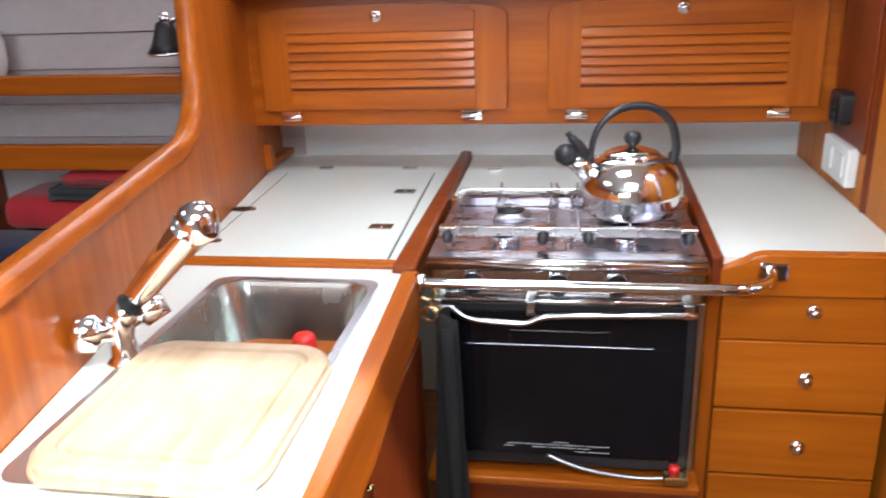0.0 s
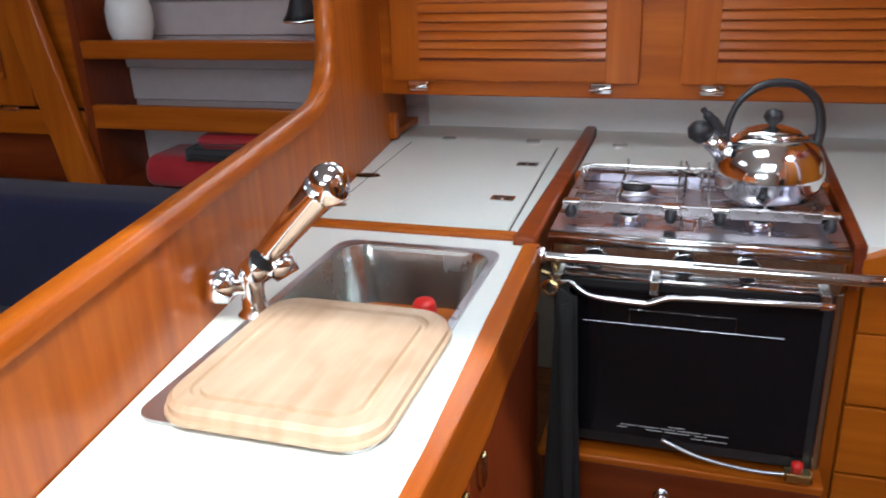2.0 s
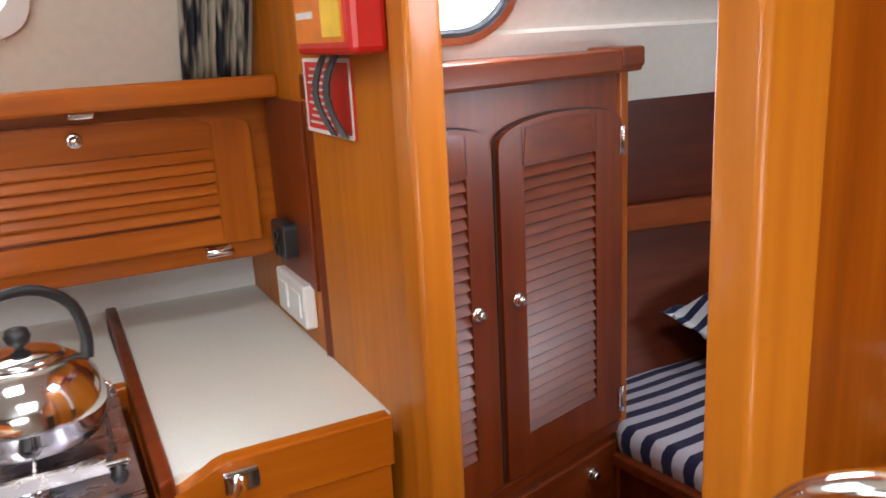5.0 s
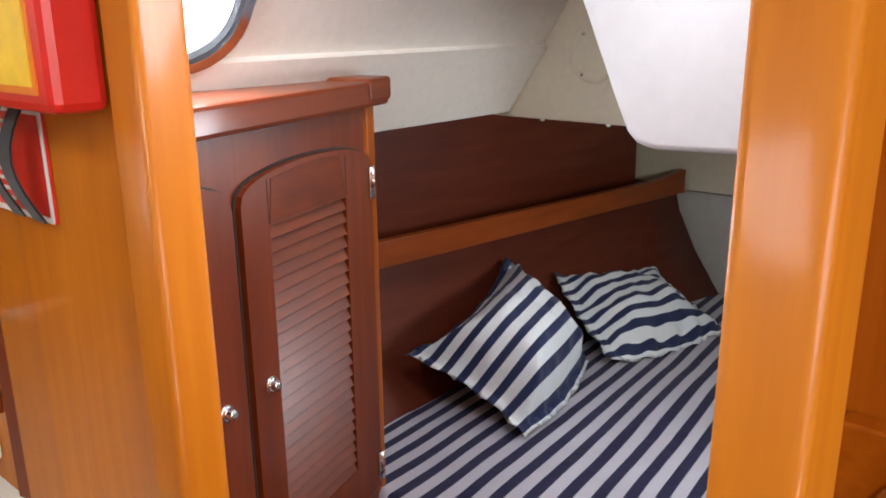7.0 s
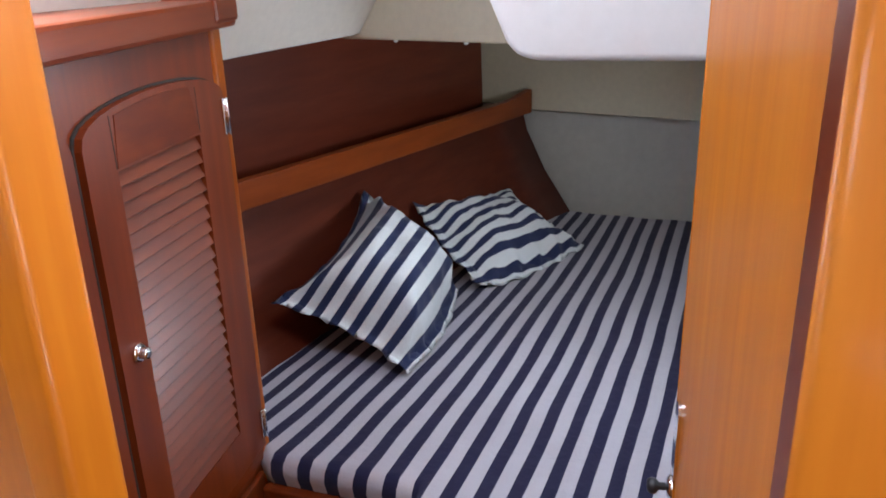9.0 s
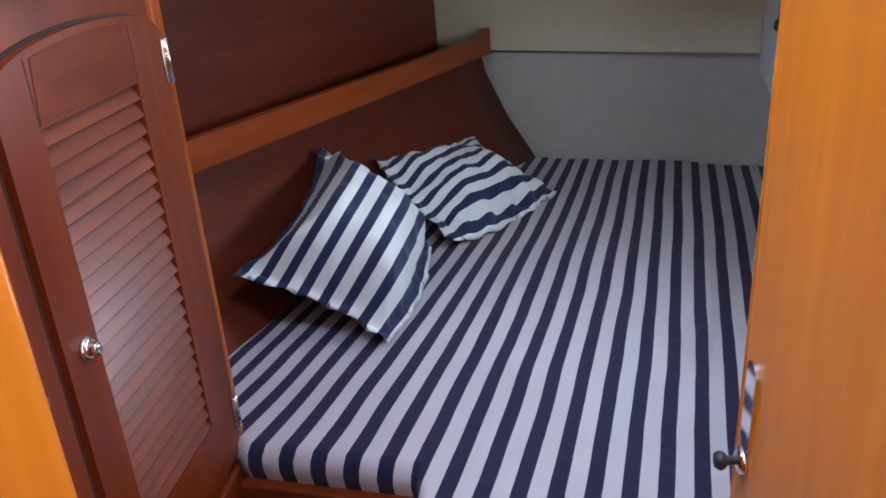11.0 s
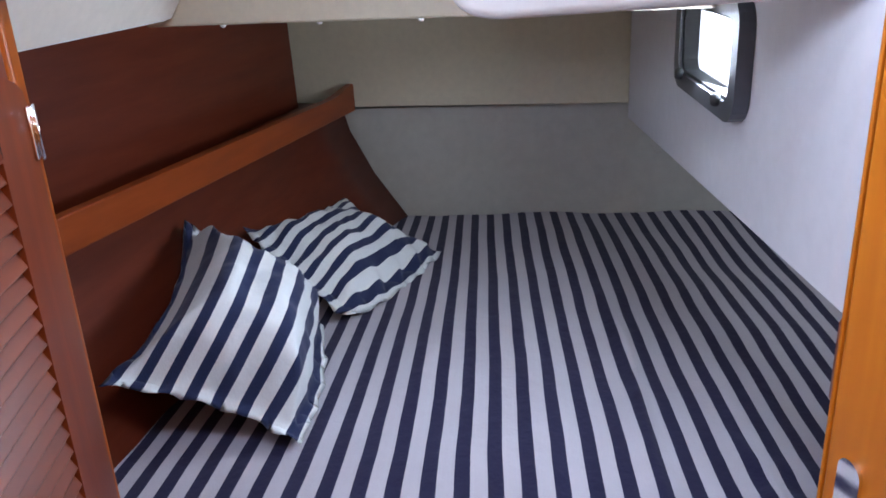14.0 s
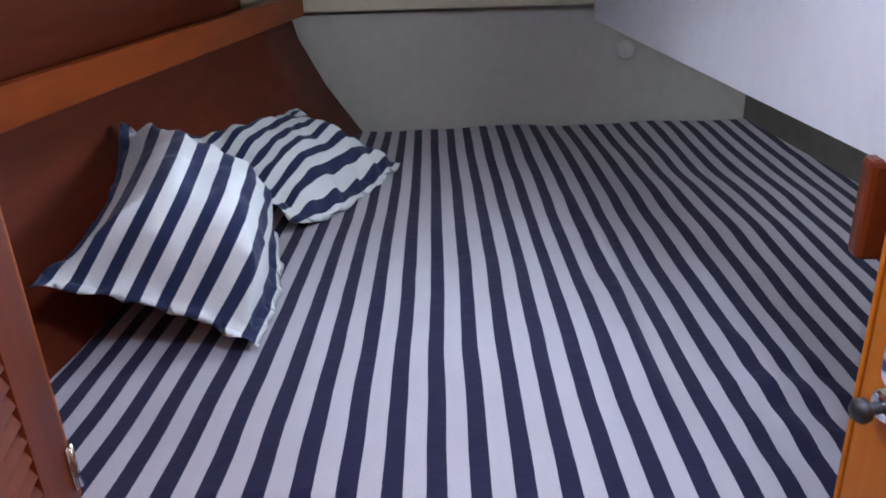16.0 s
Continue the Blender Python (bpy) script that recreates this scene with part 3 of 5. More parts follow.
shelf = thing("galley_shelf", "varnished teak shelf with a fiddle rail", "shelf")
part("board", block(-0.50, 1.878, 1.298, BX - 0.001, 2.06, 1.312, 0.002), teak_x, shelf)
part("fiddle", block(-0.50, 1.853, 1.292, BX - 0.001, 1.877, 1.328, 0.006), teak_x, shelf)
part("catch", block(0.425, 1.850, 1.284, 0.46, 1.876, 1.2915, 0.002), chrome, shelf)
part("end_panel", block(BX - 0.007, 1.735, 1.000, BX - 0.0008, 1.9265, 1.291, 0.001), mahog_z, upper, "reddish end panel on the bulkhead")

# ---- stove ----
OX0, OX1, OY = 0.012, 0.414, 1.405
stove = thing("gas_stove", "stainless steel gimballed gas stove with black glass oven", "stove")
part("body", block(OX0, OY + 0.02, 0.553, OX1, 1.73, 0.905, 0.004), steel, stove)
part("control_panel", block(OX0 - 0.004, OY - 0.010, 0.850, OX1 + 0.006, OY + 0.019, 0.902, 0.004), steel, stove)
top = part("hob_tray", holed(rounded(OX0 - 0.006, 1.385, OX1 + 0.008, 1.742, 0.012, 4), rounded(OX0 + 0.018, 1.425, OX1 - 0.016, 1.722, 0.02, 4), "z", 0.903, 0.921), steel_old, stove)
part("hob_plate", block(OX0 + 0.016, 1.423, 0.899, OX1 - 0.014, 1.724, 0.908), steel_old, stove)
part("front_lip", prism(rounded(1.377, 0.903, 1.396, 0.922, 0.006, 4), "x", OX0 - 0.006, OX1 + 0.008), steel, stove, "", True)
for bx, by, r in ((0.115, 1.64, 0.036), (0.31, 1.64, 0.042), (0.115, 1.50, 0.026), (0.31, 1.50, 0.022)):
    b = part("burner", lathe([(0, 0.908), (r, 0.908), (r, 0.916), (r * 0.8, 0.921), (0, 0.921)], 20, Matrix.Translation((bx, by, 0))), steel_old, stove, "", True)
    part("burner_cap", lathe([(0, 0.9205), (r * 0.7, 0.9205), (r * 0.7, 0.925), (r * 0.5, 0.928), (0, 0.928)], 20, Matrix.Translation((bx, by, 0))), black_plastic, b, "black enamel burner cap", True)
for gx0, gx1, ys in ((OX0 + 0.012, 0.196, (0.092, 0.186)), (0.224, OX1 - 0.012, (0.234, 0.318))):
    bm = bmesh.new()
    tube([(gx0, 1.475, 0.931), (gx1, 1.475, 0.931), (gx1, 1.715, 0.931), (gx0, 1.715, 0.931)], 0.0026, 8, bm, None, True)
    for y in (1.560, 1.635):
        tube([(gx0, y, 0.930), (gx1, y, 0.930)], 0.0020, 6, bm)
    for x in ys:
        tube([(x, 1.478, 0.933), (x, 1.722, 0.933), (x, 1.729, 0.949)], 0.0023, 6, bm)
    for x in (gx0, gx1):
        for y in (1.475, 1.715):
            tube([(x, y, 0.908), (x, y, 0.931)], 0.003, 6, bm)
    part("pan_grate", bm, wire_steel, stove, "wire pan support", True)
bm = bmesh.new()
for a in range(4):
    w = radians(25 + 90 * a)
    tube([(0.210, 1.688, 0.934), (0.210 + 0.030 * math.cos(w), 1.688 + 0.030 * math.sin(w), 0.946), (0.210 + 0.036 * math.cos(w), 1.688 + 0.036 * math.sin(w), 0.950)], 0.0022, 6, bm)
part("grate_star", bm, wire_steel, stove, "crossed wire fingers between the grates", True)
bm = block(OX0 + 0.004, 1.450, 0.936, OX1 - 0.004, 1.4525, 0.951, 0.0008)
block(OX0 + 0.004, 1.4526, 0.949, OX1 - 0.004, 1.461, 0.951, 0.0006, None, bm)
part("pan_rail", bm, wire_steel, stove, "steel pan clamp rail")
bm = tube(smooth_path([(OX0 + 0.004, 1.72, 0.915), (OX0 + 0.004, 1.725, 0.934), (0.1, 1.725, 0.936), (0.32, 1.725, 0.936), (OX1 - 0.004, 1.725, 0.934), (OX1 - 0.004, 1.72, 0.915)], 5), 0.003, 8)
part("back_rail", bm, steel, stove, "", True)
for x in (0.03, 0.18, 0.25, 0.40):
    c = part("clamp_knob", lathe([(0, -0.010), (0.006, -0.008), (0.0095, -0.002), (0.0092, 0.003), (0.006, 0.008), (0.004, 0.012), (0, 0.012)], 14, Matrix.Translation((x, 1.440, 0.936))), black_plastic, stove, "black clamp knob", True)
    part("clamp_collar", block(x - 0.013, 1.437, 0.9475, x + 0.013, 1.4575, 0.9545, 0.002), steel, c)
for x0, y0, x1, y1 in ((0.11, 1.43, 0.11, 1.46), (0.215, 1.43, 0.215, 1.46), (0.32, 1.43, 0.32, 1.46)):
    part("drip_lug", tube([(x0, y0, 0.909), (x0, y0 + 0.004, 0.924), (x1, y1, 0.926)], 0.002, 6), steel, stove)
for x in (0.075, 0.205, 0.292):
    k = part("control_knob", lathe([(0, 0), (0.017, 0), (0.016, 0.012), (0.012, 0.016), (0.012, 0.024), (0, 0.026)], 18, facing(x, OY - 0.0105, 0.880, (0, -1, 0))), black_plastic, stove, "black gas tap with chrome skirt", True)
    part("skirt", lathe([(0.0175, 0.0005), (0.0205, 0.0005), (0.0185, 0.006), (0.0172, 0.006)], 18, facing(x, OY - 0.0105, 0.880, (0, -1, 0))), chrome, k, "", True)
door = part("oven_door", block(OX0, OY - 0.006, 0.553, OX1, OY + 0.0195, 0.846, 0.004), black_plastic, stove, "black oven door")
part("glass", block(OX0 + 0.014, OY - 0.0095, 0.575, OX1 - 0.014, OY - 0.0062, 0.832, 0.001), oven_glass, door, "glossy black oven glass")
part("side_strip", block(OX1 - 0.001, OY - 0.008, 0.556, OX1 + 0.010, OY + 0.0, 0.852, 0.002), steel, door)
part("top_bar", tube([(OX0 + 0.014, OY - 0.018, 0.854), (OX1 - 0.010, OY - 0.018, 0.854)], 0.004, 8), chrome, door, "", True)
hp = smooth_path([(OX0 + 0.006, OY - 0.034, 0.845), (0.045, OY - 0.038, 0.846), (0.075, OY - 0.046, 0.833), (0.145, OY - 0.05, 0.830), (0.162, OY - 0.05, 0.832), (0.185, OY - 0.048, 0.840), (0.23, OY - 0.044, 0.842), (OX1 - 0.006, OY - 0.036, 0.844)], 6)
part("handle", tube(hp, 0.0045, 8), chrome, door, "wavy chrome door handle", True)
for x in (0.022, 0.165, 0.397):
    part("handle_bracket", block(x - 0.007, OY - 0.036, 0.836, x + 0.007, OY - 0.007, 0.860, 0.002), steel, door)
part("rack_line", tube([(0.06, OY - 0.0105, 0.775), (0.352, OY - 0.0105, 0.775)], 0.0005, 5), steel_old, door, "oven rack glinting behind the glass")
part("rack_frame", tube([(0.13, OY - 0.0104, 0.775), (0.13, OY - 0.0104, 0.80), (0.285, OY - 0.0104, 0.80), (0.285, OY - 0.0104, 0.776)], 0.0006, 4), steel, door)
for z, bars in ((0.5995, ((0.20, 0.225),)), (0.5945, ((0.125, 0.15), (0.153, 0.185), (0.188, 0.21), (0.214, 0.25), (0.254, 0.29))), (0.5895, ((0.12, 0.136), (0.165, 0.19), (0.194, 0.236), (0.24, 0.26))), (0.5835, ((0.235, 0.252), (0.256, 0.29)))):
    for x0, x1 in bars:
        part("print_bar", block(x0, OY - 0.0102, z, x1, OY - 0.0096, z + 0.0008), white_print, door, "small unreadable white print")
part("drain_hose", tube(smooth_path([(0.19, OY - 0.014, 0.578), (0.25, OY - 0.022, 0.560), (0.33, OY - 0.022, 0.549), (0.40, OY - 0.02, 0.552)], 6), 0.0032, 8), rim_steel, stove, "braided steel gas hose", True)
v = part("gas_valve", block(0.375, OY - 0.034, 0.545, 0.415, OY - 0.012, 0.560, 0.003), brass, stove, "brass gas valve")
part("valve_handle", lathe([(0, 0), (0.008, 0), (0.009, 0.014), (0, 0.018)], 10, Matrix.Translation((0.392, OY - 0.023, 0.5605))), red_paint, v, "red valve handle", True)

rail = thing("crash_bar", "polished steel safety rail before the stove", "rail")
rp = smooth_path([(-0.012, 1.352, 0.894), (0.10, 1.350, 0.894), (0.42, 1.352, 0.893), (0.475, 1.362, 0.892), (0.510, 1.395, 0.890), (0.525, 1.444, 0.888)], 7)
part("bar", tube(rp, 0.0085, 12), chrome, rail, "", True)
part("flange", block(0.505, 1.438, 0.874, 0.548, 1.4475, 0.902, 0.004), chrome, rail)
part("left_socket", lathe([(0, 0), (0.013, 0), (0.013, 0.012), (0.010, 0.016), (0, 0.016)], 14, facing(-0.007, 1.352, 0.894, (1, 0, 0))), chrome, rail, "", True)
part("ring", lathe([(0.012, -0.002), (0.015, -0.002), (0.015, 0.002), (0.012, 0.002), (0.012, -0.002)], 16, facing(0.006, 1.385, 0.862, (0, 1, 0.2))), brass, rail, "", True)
kn = thing("stove_lock", "small chrome gimbal lock on the drawer stile", "catch")
knob_ring(kn, facing(0.447, 1.4615, 0.845, (0, -1, 0)), 0.010)

low = thing("pan_drawer", "teak drawer and ledge under the oven", "drawer")
part("ledge", block(-0.008, 1.382, 0.520, 0.434, 1.74, 0.534, 0.003), teak_x, low)
# the front's darker mahogany colour carries the shade below the oven
f = part("front", block(-0.004, 1.386, 0.10, 0.432, 1.405, 0.519, 0.003), mahog_x, low, "reddish teak drawer front, darkened for the shade below the oven")
knob_ring(f, facing(0.196, 1.3855, 0.476, (0, -1, 0)), 0.013)
part("socket_plate", block(0.372, 1.3835, 0.463, 0.407, 1.3862, 0.487, 0.001), brass, f, "tarnished brass plate")
part("recess_back", block(-0.008, 1.7415, 0.09, 0.434, 1.7515, 0.88), mahog_x, low)

# ---- kettle ----
kx, ky, kz = 0.322, 1.602, 0.934
T = Matrix.Translation((kx, ky, kz))
kettle = thing("kettle", "polished steel whistling kettle with black handle", "kettle")
part("body", lathe([(0, 0), (0.072, 0), (0.077, 0.004), (0.082, 0.020), (0.085, 0.034), (0.086, 0.036), (0.0855, 0.040), (0.0845, 0.050), (0.080, 0.065), (0.072, 0.079), (0.060, 0.091), (0.046, 0.0985), (0.0, 0.0985)], 48, T), kettle_steel, kettle, "", True)
part("lid", lathe([(0.047, 0.0986), (0.0475, 0.100), (0.040, 0.1045), (0.024, 0.1095), (0.007, 0.111), (0, 0.111)], 32, T), kettle_steel, kettle, "", True)
part("lid_knob", lathe([(0, 0.108), (0.005, 0.109), (0.006, 0.114), (0.012, 0.118), (0.015, 0.126), (0.012, 0.135), (0, 0.139)], 18, T), black_plastic, kettle, "round black lid knob", True)
hd = Vector((0.96, 0.28, 0)).normalized()
hp = smooth_path([T @ (hd * a + Vector((0, 0, z))) for a, z in ((-0.068, 0.082), (-0.070, 0.115), (-0.055, 0.152), (-0.020, 0.176), (0.028, 0.176), (0.064, 0.150), (0.076, 0.11), (0.073, 0.078))], 6)
part("handle", tube(hp, [0.0048 + 0.0034 * (k / len(hp)) for k in range(len(hp))], 10), black_plastic, kettle, "arched black handle", True)
sd = -hd
part("spout", tube([T @ (sd * a + Vector((0, 0, z))) for a, z in ((0.068, 0.066), (0.085, 0.082), (0.106, 0.099))], [0.019, 0.016, 0.014], 14), chrome, kettle, "", True)
part("whistle", tube([T @ (sd * a + Vector((0, 0, z))) for a, z in ((0.104, 0.097), (0.110, 0.103), (0.120, 0.110), (0.126, 0.116))], [0.016, 0.018, 0.018, 0.010], 14), black_plastic, kettle, "black whistle cap", True)
part("whistle_lever", tube(smooth_path([T @ (sd * a + Vector((0, 0, z))) for a, z in ((0.078, 0.098), (0.095, 0.122), (0.104, 0.132), (0.112, 0.142))], 4), [0.010] * 5 + [0.008] * 4 + [0.005] * 4, 8), black_plastic, kettle, "black whistle lever", True)

# ---- sink, board, tap ----
sink = thing("sink", "stainless steel sink set in the worktop", "sink")
rimo, rimi = rounded(SX0 + 0.011, SY0, SX1 - 0.008, SY1 - 0.009, 0.025, 6), rounded(SX0 + 0.022, SY0 + 0.022, SX1 - 0.018, SY1 - 0.018, 0.045, 6)
part("rim", holed(rimo, rimi, "z", C + 0.001, C + 0.0045), rim_steel, sink)
bm = bmesh.new()
rings = []
for inset, z, r in ((0.0, C + 0.002, 0.045), (0.006, C - 0.02, 0.045), (0.016, C - 0.10, 0.05), (0.03, C - 0.138, 0.055), (0.06, C - 0.15, 0.05)):
    rings.append([bm.verts.new((x, y, z)) for x, y in rounded(SX0 + 0.022 + inset, SY0 + 0.022 + inset, SX1 - 0.018 - inset, SY1 - 0.018 - inset, r, 6)])
for a, b in zip(rings, rings[1:]):
    for k in range(len(a)):
        bm.faces.new((a[k], a[(k + 1) % len(a)], b[(k + 1) % len(a)], b[k]))
bm.faces.new(rings[-1])
part("basin", bm, steel_basin, sink, "", True)
part("drain", lathe([(0, 0), (0.028, 0), (0.03, 0.003), (0.02, 0.003), (0.017, 0.001), (0, 0.001)], 20, Matrix.Translation((-0.18, 1.2, C - 0.150))), chrome, sink, "", True)
bot = thing("bottle", "bottle with a red cap standing in the sink", "bottle")
part("flask", lathe([(0, 0), (0.024, 0), (0.026, 0.006), (0.026, 0.07), (0.014, 0.095), (0.012, 0.1)], 18, Matrix.Translation((-0.116, 1.150, C - 0.149)) @ Matrix.Diagonal((1, 1, 1.2, 1))), white_plastic, bot, "", True)
part("cap", lathe([(0.0125, 0.098), (0.016, 0.098), (0.0165, 0.104), (0.015, 0.12), (0.012, 0.124), (0, 0.124)], 18, Matrix.Translation((-0.116, 1.150, C - 0.149)) @ Matrix.Diagonal((1, 1, 1.2, 1))), red_paint, bot, "red screw cap", True)

board = thing("chopping_board", "pale beech chopping board with a juice groove lying over the sink", "chopping board")
bx0, by0, bx1, by1 = -0.284, 0.797, -0.044, 1.074
BT = 0.928
bm = bmesh.new()
rings = []
for inset, z in ((0.006, C + 0.0048), (0.0, C + 0.010), (0.0, BT - 0.014), (0.0035, BT - 0.013), (0.0035, BT - 0.005), (0.009, BT), (0.024, BT), (0.0255, BT - 0.0035), (0.028, BT - 0.0055), (0.032, BT - 0.0045), (0.0335, BT), (0.05, BT)):
    rings.append([bm.verts.new((x, y, z)) for x, y in rounded(bx0 + inset, by0 + inset, bx1 - inset, by1 - inset, max(0.045 - inset * 0.7, 0.01), 7)])
for a, b in zip(rings, rings[1:]):
    for k in range(len(a)):
        bm.faces.new((a[k], a[(k + 1) % len(a)], b[(k + 1) % len(a)], b[k]))
bm.faces.new(rings[-1])
bm.faces.new(rings[0][::-1])
part("board", bm, board_mat, board)

tap = thing("mixer_tap", "chrome mixer tap with a pull-out spray head", "tap")
tx, ty = -0.309, 1.055
part("base", lathe([(0, 0), (0.024, 0), (0.022, 0.006), (0.016, 0.012), (0.014, 0.035), (0.017, 0.05), (0.014, 0.068), (0, 0.072)], 20, Matrix.Translation((tx, ty, C))), chrome, tap, "", True)
part("valve_knob", tube([(tx + 0.002, ty, C + 0.042), (tx - 0.018, ty - 0.010, C + 0.045), (tx - 0.022, ty - 0.012, C + 0.0455), (tx - 0.042, ty - 0.022, C + 0.048), (tx - 0.047, ty - 0.024, C + 0.0485)], [0.010, 0.013, 0.023, 0.024, 0.020], 18), chrome, tap, "round chrome valve knob", True)
part("second_knob", tube([(tx + 0.004, ty + 0.004, C + 0.048), (tx + 0.018, ty + 0.012, C + 0.058), (tx + 0.021, ty + 0.014, C + 0.060), (tx + 0.046, ty + 0.028, C + 0.072)], [0.009, 0.012, 0.018, 0.016], 16), chrome, tap, "", True)
p0 = Vector((tx + 0.002, ty, C + 0.060))
p1 = Vector((-0.197, ty + 0.010, C + 0.180))
ax = p1 - p0
part("elbow", tube([p0 + ax * k for k in (-0.05, 0.0, 0.06, 0.13)], [0.012, 0.018, 0.017, 0.014], 16), chrome, tap, "", True)
part("collar", tube([p0 + ax * k for k in (0.135, 0.15)], 0.0175, 16), black_rubber, tap, "black rubber collar", True)
part("spout", tube([p0 + ax * k for k in (0.152, 0.3, 0.6, 0.86, 0.93)], [0.014, 0.0165, 0.019, 0.0215, 0.023], 18), chrome, tap, "", True)
sh = part("spray_head", lathe([(0, 0.023), (0.012, 0.021), (0.021, 0.012), (0.024, 0.0), (0.0225, -0.014), (0.019, -0.024), (0.017, -0.026), (0, -0.026)], 22, Matrix.Translation(p1) @ Euler((0, radians(-14), 0)).to_matrix().to_4x4()), chrome, tap, "", True)

# ---- towel on hooks ----
towel = thing("hanging_towel", "dark charcoal tea towel hanging from brass rings", "towel")
rows = []
for i in range(15):
    s = i / 14
    z = 0.845 - 0.56 * s
    row = []
    for k in range(21):
        u = k / 20
        w = 0.045 + 0.10 * s ** 0.7
        fold = 0.026 * math.sin(u * 13 + 1.2 * s) * (0.45 + 0.8 * s)
        row.append((0.036 + fold + 0.004 * math.sin(3 * u), 1.335 - w * 0.5 + w * u, z - 0.01 * math.cos(9 * u)))
    rows.append(row)
part("cloth", sheet(rows, 0.004), towel_cloth, towel, "", True)
for y, z in ((1.322, 0.856), (1.345, 0.846)):
    part("brass_ring", lathe([(0.010, -0.0015), (0.013, -0.0015), (0.013, 0.0015), (0.010, 0.0015), (0.010, -0.0015)], 16, facing(0.018, y, z, (0.3, 1, 0))), brass, towel, "", True)
part("hook", tube([(0.004, 1.333, 0.878), (0.016, 1.333, 0.874), (0.02, 1.333, 0.866), (0.014, 1.333, 0.860)], 0.0025, 8), brass, towel)

# ---- things on the bulkhead ----
sw = thing("light_switch", "white double switch plate on the teak bulkhead", "switch")
part("plate", block(BX - 0.022, 1.762, 0.931, BX - 0.001, 1.912, 1.004, 0.004), white_plastic, sw)
for y in (1.80, 1.87):
    part("rocker", block(BX - 0.0255, y - 0.022, 0.947, BX - 0.0215, y + 0.022, 0.989, 0.002), white_plastic, sw)
sk = thing("socket_outlet", "black plastic outlet on the teak bulkhead", "socket")
part("body", prism(rounded(1.812, 1.036, 1.882, 1.096, 0.012, 4), "x", BX - 0.03, BX - 0.001, 0.003), black_plastic, sk)
for z in (1.05, 1.073):
    part("socket_ring", lathe([(0.006, 0), (0.011, 0), (0.010, 0.004), (0.006, 0.004)], 14, facing(BX - 0.03, 1.845, z, (-1, 0, 0))), black_rubber, sk, "", True)
fb = thing("fire_blanket_case", "red fire blanket case with printed front and black pull straps", "fire blanket")
part("case", block(BX - 0.045, 1.405, 1.358, BX - 0.001, 1.60, 1.66, 0.008), red_paint, fb)
part("front_label", block(BX - 0.0465, 1.425, 1.372, BX - 0.0445, 1.588, 1.64), orange_print, fb, "orange printed label")
part("flame_print", block(BX - 0.0475, 1.43, 1.378, BX - 0.046, 1.49, 1.44, 0.0), yellow_print, fb, "yellow printed flame block")
for k in range(6):
    part("label_line", block(BX - 0.0476, 1.52, 1.40 + 0.033 * k, BX - 0.046, 1.58 - 0.012 * (k % 3), 1.408 + 0.033 * k), white_print, fb)
fl = thing("instruction_card", "red instruction card with white print lines", "sign")
part("card", block(BX - 0.004, 1.524, 1.252, BX - 0.001, 1.706, 1.352, 0.0), red_paint, fl)
part("card_border", holed(rounded(1.524, 1.252, 1.706, 1.352, 0.002, 2), rounded(1.529, 1.257, 1.701, 1.347, 0.002, 2), "x", BX - 0.0052, BX - 0.0038), white_print, fl)
for k in range(9):
    part("print_line", block(BX - 0.0052, 1.60 + 0.008 * (k % 2), 1.264 + 0.009 * k, BX - 0.0038, 1.69 - 0.007 * (k % 3), 1.2672 + 0.009 * k), white_print, fl)
for y in (1.533, 1.574):
    rows = [[(BX - 0.014 - 0.016 * math.sin(math.pi * s), y + d + 0.008 * math.sin(4 * s), 1.362 - 0.105 * s) for d in (-0.011, 0.011)] for s in [k / 8 for k in range(9)]]
    part("pull_strap", sheet(rows, 0.002), dark_cloth, fb, "black webbing pull strap")

# galley window, curtains
win = tagged(new("window_1"), "long coachroof window with aluminium frame", "window", kind="structure")
LM = Matrix.Translation((0, liner_y(1.5), 1.5)) @ Euler((math.atan(LEAN_Y), 0, 0)).to_matrix().to_4x4()
part("window_frame", holed(rounded(GW[0] - 0.02, -0.105, GW[1] + 0.02, 0.23, 0.06, 6), rounded(GW[0] + 0.005, -0.075, GW[1] - 0.005, 0.195, 0.05, 6), "y", -0.014, 0.004, LM), white_plastic, win)
part("pane", block(GW[0], -0.002, -0.08, GW[1], 0.004, 0.2, 0, LM), pane, win).visible_shadow = False
structure("backdrop_1", block(GW[0] - 0.3, 0.10, -0.2, GW[1] + 0.3, 0.11, 0.4, 0, LM), outside, "bright overcast sky outside the window", "sky")
for cx, cw in ((0.665, 0.062), (-0.135, 0.11)):
    cu = thing("curtain", "gathered dark patterned curtain beside the window", "curtain")
    rows = []
    for s in range(12):
        z = 1.318 + (1.80 - 1.318) * s / 11
        rows.append([(cx - cw * (0.85 + 0.15 * s / 11) + 2 * cw * u / 32 * (0.85 + 0.15 * s / 11), liner_y(z) - 0.028 + 0.012 * math.sin(u * 1.9 + 0.3 * math.sin(s)), z) for u in range(33)])
    part("cloth", sheet(rows, 0.002), curtain_mat, cu, "", True)

# companionway handrail, and the small brass bracket on its teak pad beside the door post
hr = thing("handrail", "curved polished steel companionway handrail", "handrail")
part("bar", tube(smooth_path([(0.60, 0.20, 1.42), (0.60, 0.45, 1.33), (0.60, 0.66, 1.245), (0.60, 0.735, 1.215), (0.60, 0.768, 1.175), (0.60, 0.784, 1.10), (0.60, 0.79, 0.70), (0.60, 0.79, 0.02)], 8), 0.0105, 16), chrome, hr, "", True)
